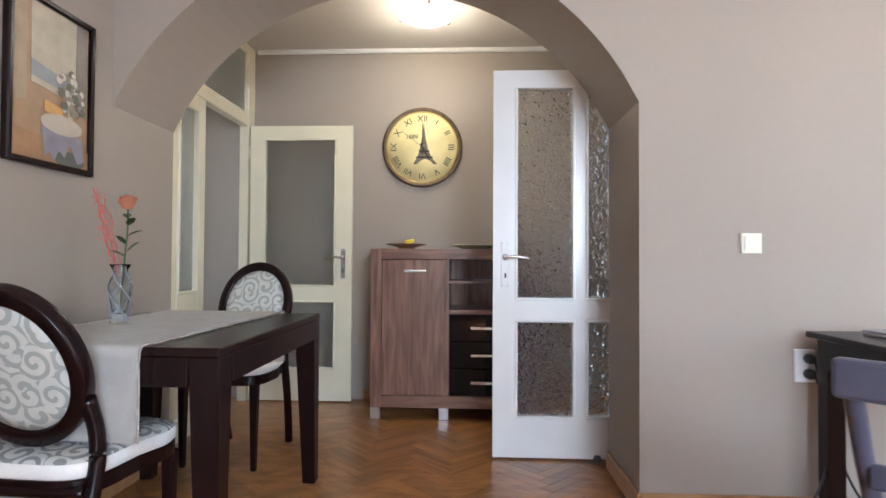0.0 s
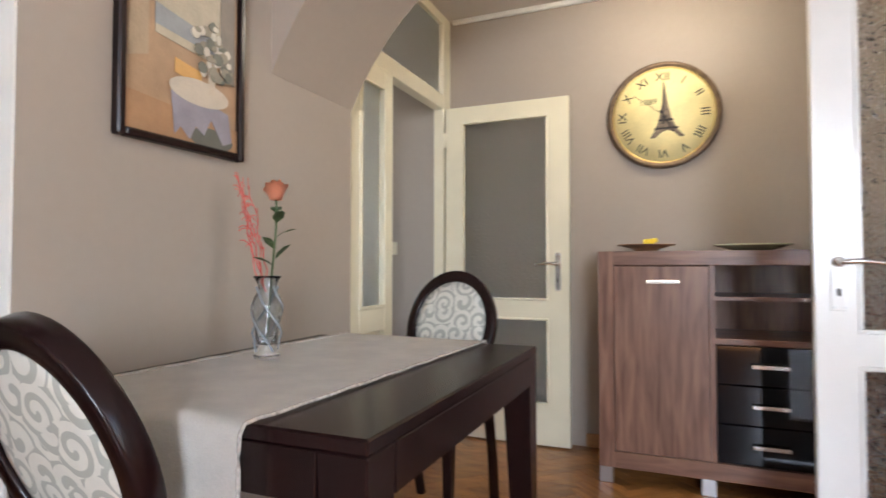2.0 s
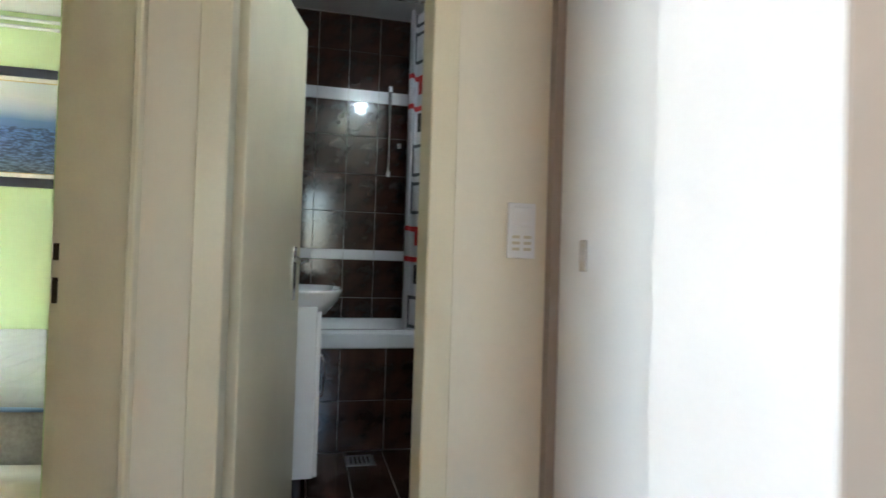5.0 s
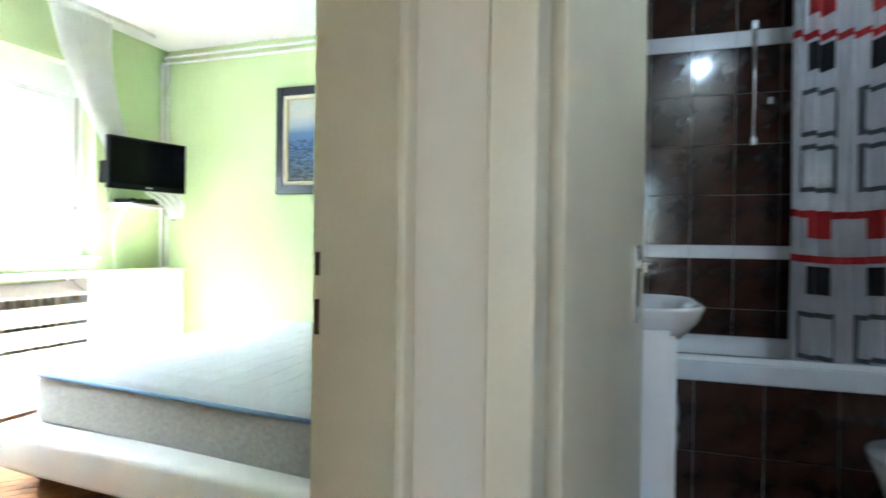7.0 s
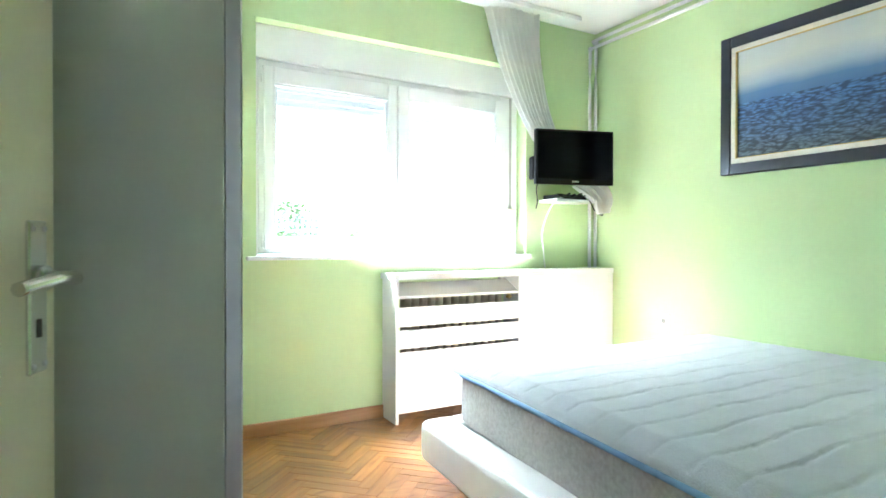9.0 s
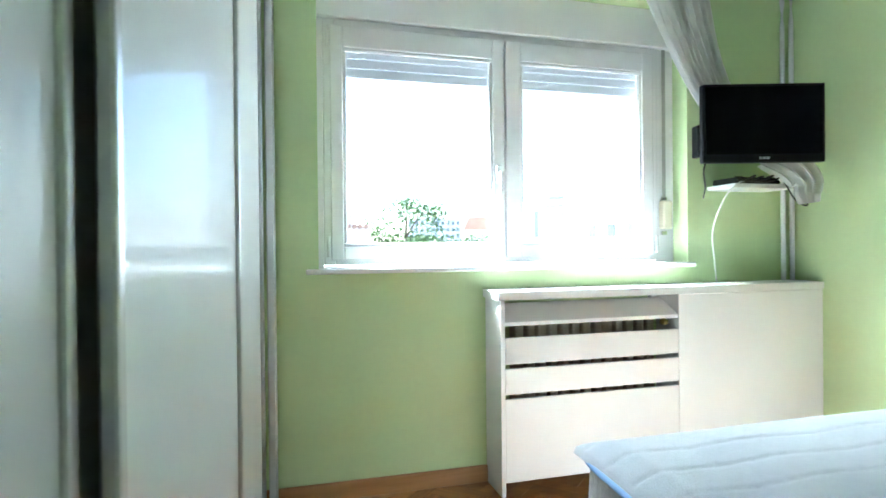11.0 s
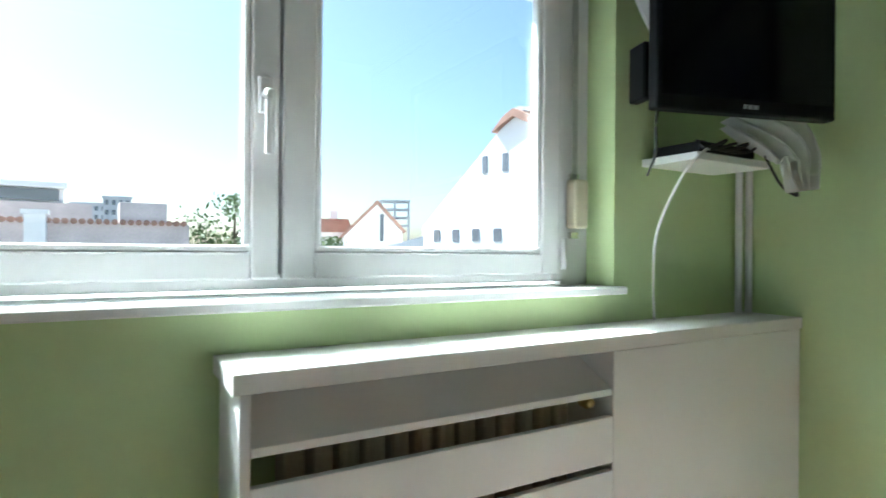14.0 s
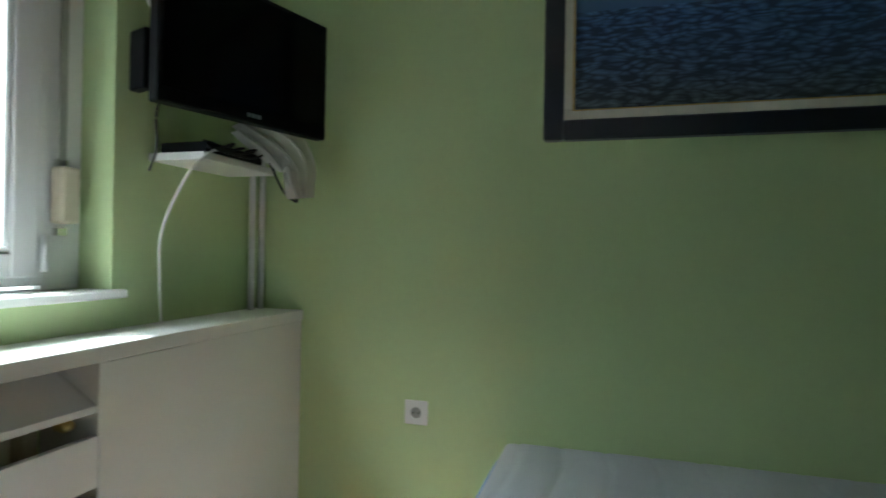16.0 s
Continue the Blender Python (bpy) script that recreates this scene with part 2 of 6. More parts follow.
M = dict(
    taupe=mat("taupe_wall_paint", (0.365, 0.308, 0.255), 0.75, vary=0.03, scale=1.5, bump=0.12, bump_scale=220, fine=0.012),
    cream_wall=mat("cream_wall_paint", (0.78, 0.72, 0.58), 0.75, vary=0.03, scale=1.5, bump=0.12, bump_scale=220, fine=0.012),
    green=mat("green_wall_paint", (0.56, 0.68, 0.36), 0.75, vary=0.03, scale=1.5, bump=0.12, bump_scale=220, fine=0.012),
    white_wall=mat("white_wall_paint", (0.80, 0.79, 0.76), 0.8, vary=0.02, scale=2, bump=0.1, bump_scale=200, fine=0.01),
    ceiling=mat("white_ceiling_paint", (0.80, 0.79, 0.77), 0.85, vary=0.03, scale=2, bump=0.1, bump_scale=200),
    # Same surface as the other ceilings, in a darker beige.
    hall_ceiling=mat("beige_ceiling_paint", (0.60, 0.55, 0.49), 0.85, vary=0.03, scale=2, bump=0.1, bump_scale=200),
    cream=mat("cream_gloss_paint", (0.76, 0.70, 0.52), 0.35, vary=0.04, scale=5, bump=0.08, bump_scale=90, coat=0.3, fine=0.015),
    white_paint=mat("white_gloss_paint", (0.80, 0.79, 0.75), 0.32, vary=0.03, scale=5, bump=0.06, bump_scale=90, coat=0.3, fine=0.012),
    parquet=wood("oak_parquet", (0.215, 0.078, 0.020), (0.39, 0.178, 0.052), 0.30, 0, 12, 2.6, 0.2, 0.22),
    baseboard=wood("wooden_baseboard", (0.33, 0.16, 0.06), (0.48, 0.26, 0.11), 0.35, 0, 10, 2.0, 0.3, 0.05),
    wenge=wood("dark_stained_wood", (0.007, 0.002, 0.002), (0.015, 0.005, 0.005), 0.27, 2, 12, 3, 0.0, 0.06, 1.38),
    walnut=wood("walnut_laminate", (0.14, 0.065, 0.042), (0.31, 0.165, 0.11), 0.36, 2, 9, 3.2, 0.1, 0.04),
    walnut_h=wood("walnut_laminate_lying", (0.14, 0.065, 0.042), (0.30, 0.16, 0.105), 0.36, 0, 9, 3.2, 0.1, 0.04),
    black_gloss=mat("black_gloss_front", (0.004, 0.004, 0.006), 0.06, vary=0.02, coat=0.0, ior=1.4),
    black_plastic=mat("black_plastic", (0.004, 0.004, 0.005), 0.4, vary=0.05, scale=20, bump=0.05, bump_scale=400, ior=1.25),
    screen=mat("dark_screen", (0.002, 0.002, 0.003), 0.12, vary=0.02, ior=1.22),
    chrome=mat("brushed_metal", (0.72, 0.71, 0.69), 0.25, 1.0, vary=0.05, scale=30, bump=0.03, bump_scale=300),
    alu=mat("aluminium_profile", (0.62, 0.62, 0.63), 0.35, 1.0, vary=0.04, scale=20, bump=0.03, bump_scale=300),
    brass=mat("gilded_line", (0.55, 0.40, 0.15), 0.35, 1.0, vary=0.1, scale=40),
    melamine=mat("white_melamine", (0.80, 0.80, 0.79), 0.4, vary=0.015, scale=4, bump=0.03, bump_scale=250, fine=0.008),
    pvc=mat("white_window_plastic", (0.82, 0.82, 0.82), 0.28, vary=0.015, scale=6, coat=0.2, fine=0.006),
    satin=mat("satin_white_door_glass", (0.80, 0.82, 0.82), 0.4, vary=0.02, scale=3, coat=0.5),
    wardrobe_side=mat("pale_wardrobe_board", (0.72, 0.73, 0.66), 0.5, vary=0.02, scale=4, bump=0.03, bump_scale=300, fine=0.01),
    switch=mat("ivory_switch_plastic", (0.80, 0.76, 0.62), 0.35, vary=0.02, scale=10),
    beige_plastic=mat("beige_plastic", (0.62, 0.56, 0.42), 0.4, vary=0.04, scale=15),
    runner=mat("ivory_woven_runner", (0.91, 0.87, 0.80), 0.85, vary=0.06, scale=14, bump=0.5, bump_scale=380, sheen=0.2, fine=0.05),
    leather=mat("white_faux_leather", (0.78, 0.76, 0.72), 0.38, vary=0.03, scale=8, bump=0.25, bump_scale=320, coat=0.1),
    felt=mat("grey_melange_fabric", (0.36, 0.34, 0.31), 0.95, vary=0.16, scale=60, bump=0.4, bump_scale=600, sheen=0.2, fine=0.22),
    quilt=mat("quilted_white_fabric", (0.46, 0.48, 0.50), 0.9, vary=0.05, scale=7, bump=0.7, bump_scale=260, sheen=0.2, fine=0.04),
    piping=mat("blue_piping", (0.24, 0.38, 0.62), 0.7, vary=0.05, scale=40),
    voile=mat("sheer_white_cloth", (0.92, 0.92, 0.91), 0.9, vary=0.06, scale=12, bump=0.3, bump_scale=300),
    navy=mat("dark_navy_frame", (0.012, 0.014, 0.028), 0.3, vary=0.1, scale=20, coat=0.4),
    liner=mat("cream_frame_liner", (0.70, 0.66, 0.56), 0.6, vary=0.05, scale=40, bump=0.2, bump_scale=300),
    tile=mat("brown_wall_tile", (0.034, 0.015, 0.010), 0.1, vary=0.55, scale=9, coat=0.1, random=0.15, fine=0.2),
    border=mat("white_relief_tile", (0.72, 0.74, 0.76), 0.2, vary=0.04, scale=12, bump=0.6, bump_scale=25, coat=0.4, random=0.04),
    grout=mat("pale_grout", (0.42, 0.40, 0.38), 0.8, vary=0.08, scale=40, bump=0.2, bump_scale=300),
    enamel=mat("white_enamel", (0.80, 0.81, 0.82), 0.12, vary=0.01, coat=0.6),
    rubber=mat("grey_rubber", (0.10, 0.10, 0.11), 0.6, vary=0.05),
    cable_white=mat("white_cable", (0.74, 0.74, 0.72), 0.4),
    cable_black=mat("black_cable", (0.012, 0.012, 0.012), 0.45),
    radiator=mat("cream_radiator_paint", (0.52, 0.44, 0.34), 0.4, vary=0.06, scale=20),
    rattan=mat("brown_glazed_dish", (0.24, 0.12, 0.06), 0.4, vary=0.2, scale=40),
    yellow=mat("yellow_paper", (0.85, 0.62, 0.02), 0.6, vary=0.05, scale=30),
    dial=mat("aged_parchment_dial", (0.82, 0.69, 0.33), 0.6, vary=0.16, scale=5, fine=0.05),
    bronze=mat("dark_bronze_rim", (0.13, 0.085, 0.05), 0.4, 0.6, vary=0.3, scale=30),
    # Black for printed ink, and for the shade painted into small holes.
    ink=mat("black_ink", (0.02, 0.015, 0.012), 0.7),
    rose=mat("salmon_petals", (0.88, 0.40, 0.24), 0.7, vary=0.1, scale=30),
    stem=mat("green_leaf", (0.07, 0.11, 0.04), 0.55, vary=0.2, scale=40),
    red_twig=mat("red_dyed_twig", (0.62, 0.12, 0.10), 0.7, vary=0.15, scale=60),
    grey_chair=mat("slate_painted_wood", (0.075, 0.075, 0.11), 0.4, vary=0.1, scale=20, coat=0.2),
    cushion=mat("straw_seat_cushion", (0.60, 0.52, 0.36), 0.9, vary=0.1, scale=40, bump=0.4, bump_scale=300),
    silver=mat("silver_laptop_shell", (0.55, 0.56, 0.58), 0.35, 0.9, vary=0.03),
    plaster=mat("white_facade_plaster", (0.86, 0.85, 0.83), 0.9, vary=0.04, scale=0.5, bump=0.2, bump_scale=20, fine=0.04),
    pink_plaster=mat("weathered_pink_plaster", (0.62, 0.54, 0.52), 0.95, vary=0.22, scale=0.6, bump=0.3, bump_scale=12, fine=0.08),
    brick_red=mat("terracotta_roof_tile", (0.34, 0.20, 0.15), 0.85, vary=0.2, scale=2, bump=0.3, bump_scale=12, random=0.12),
    chimney_brick=mat("pale_brick", (0.42, 0.30, 0.24), 0.9, vary=0.15, scale=4, bump=0.3, bump_scale=20),
    far_grey=mat("grey_facade", (0.45, 0.46, 0.48), 0.9, vary=0.08, scale=0.3),
    # Dark panes lifted to grey: the distance haze is put into this colour.
    pane_hazed=mat("dark_window_pane", (0.15, 0.16, 0.18), 0.1, coat=0.5),
    leaf=mat("tree_foliage", (0.085, 0.14, 0.03), 0.6, vary=0.3, scale=2.0, fine=0.2),
    bark=mat("tree_bark", (0.10, 0.075, 0.05), 0.9, vary=0.2, scale=8, bump=0.6, bump_scale=30),
    ground=mat("town_ground", (0.30, 0.29, 0.27), 0.95, vary=0.3, scale=0.05, fine=0.1),
    glass=glass("clear_glass"),
    pattern_glass=glass("hammered_glass", 0.08, 1.0, 70, (0.97, 0.98, 0.99), 0.014),
    frosted=glass("frosted_glass", 0.45, 0.3, 90, (0.86, 0.86, 0.82)),
    vase_glass=glass("marbled_vase_glass", 0.07, 0.35, 45, (0.86, 0.90, 0.93), 0.004),
    dish_glass=mat("pale_green_glass", (0.62, 0.64, 0.44), 0.12, vary=0.06, scale=18, coat=0.6),
    lamp_glow=glow("lit_lamp_glass", (1.0, 0.93, 0.80), 0.7),
    bath_glow=glow("lit_bath_lamp", (1.0, 0.97, 0.93), 1.7),
)
cloth_n, cloth_l = M["voile"].node_tree.nodes, M["voile"].node_tree.links
tr = cloth_n.new("ShaderNodeBsdfTranslucent")
tr.inputs["Color"].default_value = (0.95, 0.95, 0.94, 1)
mixed = cloth_n.new("ShaderNodeMixShader")
mixed.inputs["Fac"].default_value = 0.5
cloth_l.new(cloth_n["Principled BSDF"].outputs["BSDF"], mixed.inputs[1])
cloth_l.new(tr.outputs["BSDF"], mixed.inputs[2])
cloth_l.new(mixed.outputs["Shader"], cloth_n["Material Output"].inputs["Surface"])
M["chair_back"] = spiral_cloth("scroll_upholstery", (0.66, 0.65, 0.58), (0.40, 0.41, 0.36), 13.0, (0, 2))
M["chair_seat"] = spiral_cloth("scroll_seat_upholstery", (0.64, 0.62, 0.56), (0.25, 0.25, 0.24), 13.0, (0, 1))

# ---- helpers for shapes ----


def box(bm, x0, x1, y0, y1, z0, z1, bevel=0.0, seg=1):
    r = bmesh.ops.create_cube(bm, size=1.0)
    for v in r["verts"]:
        v.co = Vector((x0 + (v.co.x + 0.5) * (x1 - x0), y0 + (v.co.y + 0.5) * (y1 - y0), z0 + (v.co.z + 0.5) * (z1 - z0)))
    if bevel:
        edges = list({e for v in r["verts"] for e in v.link_edges})
        bmesh.ops.bevel(bm, geom=edges, offset=bevel, segments=seg, affect="EDGES", profile=0.5)
    return bm


def boxes(*args, bevel=0.0, seg=1):
    bm = bmesh.new()
    for a in args:
        box(bm, *a, bevel=bevel, seg=seg)
    return bm


def lathe(profile, seg=32, axis_origin=(0, 0, 0), cap=True):
    """A turned body from (radius, height) pairs."""
    bm = bmesh.new()
    rings = []
    for r, z in profile:
        ring = [bm.verts.new((axis_origin[0] + r * math.cos(2 * math.pi * k / seg), axis_origin[1] + r * math.sin(2 * math.pi * k / seg), axis_origin[2] + z)) for k in range(seg)]
        rings.append(ring)
    for a, b in zip(rings, rings[1:]):
        for k in range(seg):
            bm.faces.new((a[k], a[(k + 1) % seg], b[(k + 1) % seg], b[k]))
    for ring, flip in ((rings[0], True), (rings[-1], False)):
        if cap and (ring[0].co - ring[seg // 2].co).length > 1e-4:
            bm.faces.new(ring[::-1] if flip else ring)
    bmesh.ops.remove_doubles(bm, verts=bm.verts, dist=1e-5)
    for f in bm.faces:
        f.smooth = True
    return bm


def smooth_line(points, steps=8):
    """Catmull-Rom points through a few given ones."""
    pts = [Vector(p) for p in points]
    ext = [2 * pts[0] - pts[1], *pts, 2 * pts[-1] - pts[-2]]
    out = []
    for i in range(1, len(ext) - 2):
        a, b, c, d = ext[i - 1:i + 3]
        for k in range(steps):
            t = k / steps
            out.append(0.5 * (2 * b + (c - a) * t + (2 * a - 5 * b + 4 * c - d) * t * t + (3 * b - a - 3 * c + d) * t ** 3))
    out.append(pts[-1])
    return out


def tube(points, radius, seg=8, bm=None, steps=8, taper=1.0, flat=1.0):
    """A round bar along a smooth line."""
    bm = bm or bmesh.new()
    line = smooth_line(points, steps) if steps > 1 else [Vector(p) for p in points]
    up, rings = Vector((0, 0, 1)), []
    for i, p in enumerate(line):
        d = (line[min(i + 1, len(line) - 1)] - line[max(i - 1, 0)]).normalized()
        side = d.cross(up)
        if side.length < 1e-3:
            side = d.cross(Vector((0, 1, 0)))
        side.normalize()
        top = side.cross(d)
        r = radius * (1 + (taper - 1) * i / max(1, len(line) - 1))
        rings.append([bm.verts.new(p + r * (math.cos(2 * math.pi * k / seg) * side + flat * math.sin(2 * math.pi * k / seg) * top)) for k in range(seg)])
    for a, b in zip(rings, rings[1:]):
        for k in range(seg):
            f = bm.faces.new((a[k], a[(k + 1) % seg], b[(k + 1) % seg], b[k]))
            f.smooth = True
    bm.faces.new(rings[0][::-1])
    bm.faces.new(rings[-1])
    return bm


def prism(outline, z0, z1, plane="xy", bevel=0.0):
    """A flat outline drawn out between two levels along the third axis."""
    bm = bmesh.new()
    order = {"xy": (0, 1, 2), "xz": (0, 2, 1), "yz": (1, 2, 0)}[plane]

    def place(u, v, w):
        c = [0, 0, 0]
        c[order[0]], c[order[1]], c[order[2]] = u, v, w
        return c
    a = [bm.verts.new(place(u, v, z0)) for u, v in outline]
    b = [bm.verts.new(place(u, v, z1)) for u, v in outline]
    k = len(outline)
    bm.faces.new(a[::-1])
    bm.faces.new(b)
    for i in range(k):
        bm.faces.new((a[i], a[(i + 1) % k], b[(i + 1) % k], b[i]))
    bmesh.ops.recalc_face_normals(bm, faces=bm.faces)
    if bevel:
        bmesh.ops.bevel(bm, geom=list(bm.edges), offset=bevel, segments=1, affect="EDGES", profile=0.5)
    return bm


def mesh_of(name, bm, material, smooth=False):
    me = bpy.data.meshes.new(name)
    bm.normal_update()
    bm.to_mesh(me)
    bm.free()
    me.materials.append(material)
    if smooth:
        for q in me.polygons:
            q.use_smooth = True
    return me


def part(name, bm, material, parent, label="", m=None, smooth=False):
    ob = new(name, mesh_of(name, bm, material, smooth))
    ob.parent = parent
    if m is not None:
        ob.matrix_basis = m
    if label:
        tagged(ob, label)
    return ob


def thing(name, label, category, m=None, group="", kind=""):
    ob = new(name)
    ob.empty_display_size = 0.1
    if m is not None:
        ob.matrix_basis = m
    return tagged(ob, label, category, group, kind)


def whole(name, bm, material, label, category, m=None, group="", kind="", smooth=False):
    ob = new(name, mesh_of(name, bm, material, smooth))
    if m is not None:
        ob.matrix_basis = m
    return tagged(ob, label, category, group, kind)


def structure(name, bm, material, label, category):
    return whole(name, bm, material, label, category, kind="structure")

# ---- the large structure ----
XL, YB, YA0, YA1 = -1.445, 4.513, 2.747, 3.24      # west wall of the living room, hall's north wall, the arch wall's two faces
XT, XW, YW = -2.569, -5.38, -2.079                   # lobby's west wall, bedroom's west and south walls
YD = 0.958                                           # bedroom side of the wall with its doorway
CH, CB = 2.535, 2.605                               # ceilings: hall and living room, bedroom
T = M["taupe"]

structure("floor", boxes((-5.7, 3.4, -2.75, 4.75, -0.25, -0.014)), mat("dark_subfloor", (0.10, 0.05, 0.022), 0.7, vary=0.1), "dark screed under the oak parquet", "floor")
structure("wall_hall_north", boxes((-3.4, 1.35, YB, YB + 0.15, 0, CH)), T, "matt greige painted wall with a clock", "wall")
structure("wall_picture", boxes((-1.71, XL, 1.974, YA1, 0, CH)), T, "matt greige painted wall behind the table", "wall")


def arch_outline():
    cx, cz, r = -0.3525, 1.143, 1.2
    a0 = math.asin((1.645 - cz) / r)
    pts = [(XL, 1.645)]
    n = 40
    for k in range(n + 1):
        a = math.pi - a0 - (math.pi - 2 * a0) * k / n
        pts.append((cx + r * math.cos(a), cz + r * math.sin(a)))
    pts[-1] = (0.74, 1.645)
    return pts


arch = [(0.74, 0.0), (3.3, 0.0), (3.3, CH), (XL, CH)] + arch_outline()
structure("wall_arch", prism(arch, YA0, YA1, "xz"), T, "thick greige wall with a wide arched opening", "wall")
structure("wall_hall_east", boxes((1.15, 1.3, YA1 + 0.85, YB, 0, CH), (1.15, 1.3, YA1, YA1 + 0.85, 2.02, CH), (2.4, 2.5, YA1, YB, 0, CH)), T, "greige hall wall with a doorway", "wall")
structure("wall_living_south", boxes((XL - 0.02, 0.8, -2.6, -2.35, 0, CH), (2.1, 3.3, -2.6, -2.35, 0, CH), (0.8, 2.1, -2.6, -2.35, 0, 0.85), (0.8, 2.1, -2.6, -2.35, 2.3, CH)), T, "greige wall with a wide window opening", "wall")
# The opening is made up, so that the lobby fill can shine in.
structure("wall_living_east", boxes((3.15, 3.3, -2.35, 0.8, 0, CH), (3.15, 3.3, 1.9, YA0, 0, CH), (3.15, 3.3, 0.8, 1.9, 0, 0.6), (3.15, 3.3, 0.8, 1.9, 2.35, CH)), T, "greige wall with an added opening for the fill light", "wall")
structure("wall_living_west", boxes((-1.868, XL, -2.6, 1.12, 0, CB)), T, "plain greige painted wall beside the lobby", "wall")
structure("wall_lobby_lintel", boxes((-1.71, XL, 1.12, 1.974, 2.3, CH)), T, "greige lintel over the lobby opening", "wall")
structure("wall_lobby_end", boxes((-1.706, XL - 0.004, 1.968, 1.9735, 0, 2.3)), M["white_paint"], "white painted reveal of the lobby opening", "trim")
structure("wall_lobby_west", boxes((XT - 0.12, XT, 1.93, 2.30, 0, CH), (XT - 0.12, XT, 1.13, 1.268, 0, CH), (XT - 0.12, XT, 1.268, 1.93, 2.023, CH)), M["cream_wall"], "cream lobby wall with the bathroom doorway", "wall")
structure("wall_lobby_north", boxes((XT - 0.7, -2.53, 2.2, 2.36, 0, CH), (-1.8, -1.71, 2.2, 2.36, 0, CH), (-2.53, -1.8, 2.2, 2.36, 1.99, CH)), T, "greige lobby wall around a white door", "wall")
structure("wall_bedroom_north", boxes((-5.55, XT, YD, 1.12, 0, CB), (XT, -1.868, YD, 1.12, 2.0, CB)), M["green"], "light green bedroom wall over the doorway", "wall")
structure("lobby_lintel_face", boxes((XT + 0.001, -1.71, 1.121, 1.128, 2.06, CH)), T, "greige paint above the bedroom door", "trim")
structure("wall_bedroom_west", boxes((XW - 0.2, XW, -2.45, YD, 0, CB)), M["green"], "light green painted bedroom wall", "wall")
for b in [(-2.92, -1.7, -2.42, YW, 0, CB), (XW, -4.735, -2.42, YW, 0, CB), (-4.735, -2.92, -2.42, YW, 0, 0.95), (-4.735, -2.92, -2.42, YW, 2.255, CB)]:
    structure("wall_bedroom_south", boxes(b), M["green"], "light green bedroom wall beside the window niche", "wall")
structure("wall_bedroom_east", boxes((-1.868, -1.83, YW, YD, 0, CB)), M["green"], "light green wall behind the wardrobe", "wall")
structure("ceiling_hall", boxes((-3.4, 2.5, YA1, YB, CH, CH + 0.1)), M["hall_ceiling"], "beige hall ceiling", "ceiling")
structure("ceiling_living", boxes((XL - 0.02, 3.3, -2.6, YA1, CH + 0.002, CH + 0.1)), M["ceiling"], "white painted ceiling", "ceiling")
structure("ceiling_lobby", boxes((-3.4, XL, 1.12, YA1, CH + 0.004, CH + 0.1)), M["ceiling"], "white painted lobby ceiling", "ceiling")
structure("ceiling_bedroom", boxes((-5.6, -1.7, -2.45, 1.12, CB, CB + 0.1)), M["ceiling"], "white painted bedroom ceiling", "ceiling")
structure("ceiling_bath", boxes((-5.3, XT, 1.12, 2.9, 2.65, 2.75)), M["ceiling"], "white painted bathroom ceiling", "ceiling")
structure("wall_bath_west", boxes((-5.3, -4.842, 1.12, 2.9, 0, 2.7)), M["grout"], "grouted bathroom wall under dark tiles", "wall")
structure("wall_bath_south", boxes((-5.112, XT - 0.12, 1.12, 1.17, 0, 2.7)), M["tile"], "dark brown tiled bathroom wall", "wall")
structure("wall_bath_north", boxes((-5.112, XT - 0.12, 2.75, 2.9, 0, 2.7), (-3.3, XT - 0.12, 2.36, 2.75, 0, 2.7)), M["tile"], "dark brown tiled bathroom wall", "wall")
structure("wall_side_room", boxes((-3.4, -3.28, 2.36, 3.3, 0, CH), (-3.4, -3.28, 3.3, 4.5, 0, 0.8), (-3.4, -3.28, 3.3, 4.5, 2.2, CH), (-3.28, -1.71, 2.9, 3.05, 0, CH)), T, "greige walls of a small side room", "wall")

# cornice and baseboards
structure("cornice", boxes((-1.50, 1.15, YB - 0.028, YB, CH - 0.03, CH), (1.122, 1.15, YA1, YB - 0.028, CH - 0.03, CH), bevel=0.006), M["white_paint"], "thin white ceiling moulding", "trim")
BB = [("baseboard", (-0.7, 1.15, YB - 0.016, YB, 0, 0.075)), ("baseboard", (0.74, 3.15, YA0 - 0.016, YA0, 0, 0.085)), ("baseboard", (0.724, 0.74, YA0 - 0.016, YA1, 0, 0.085)),
      ("baseboard", (XL, XL + 0.015, 1.99, YA1, 0, 0.075)), ("baseboard", (XW, -1.9, YW, YW + 0.016, 0, 0.075)), ("baseboard", (XW, XW + 0.016, YW + 0.016, YD, 0, 0.075))]
for nm, b in BB:
    structure(nm, boxes(b, bevel=0.004), M["baseboard"], "narrow varnished oak baseboard", "baseboard")


def casing(name, x0, x1, y0, y1, z1, axis, w, t, material, label):
    """A door casing round an opening in a wall across x or y: two posts and a head."""
    d = thing(name, label, "door frame", kind="structure")
    if axis == "x":      # opening runs along y, the wall's face at x1
        part("post", boxes((x0, x1, y0 - w, y0, 0, z1 + w), bevel=0.004), material, d)
        part("post", boxes((x0, x1, y1, y1 + w, 0, z1 + w), bevel=0.004), material, d)
        part("head", boxes((x0, x1, y0, y1, z1, z1 + w), bevel=0.004), material, d)
    else:
        part("post", boxes((x0 - w, x0, y0, y1, 0, z1 + w), bevel=0.004), material, d)
        part("post", boxes((x1, x1 + w, y0, y1, 0, z1 + w), bevel=0.004), material, d)
        part("head", boxes((x0, x1, y0, y1, z1, z1 + w), bevel=0.004), material, d)
    return d


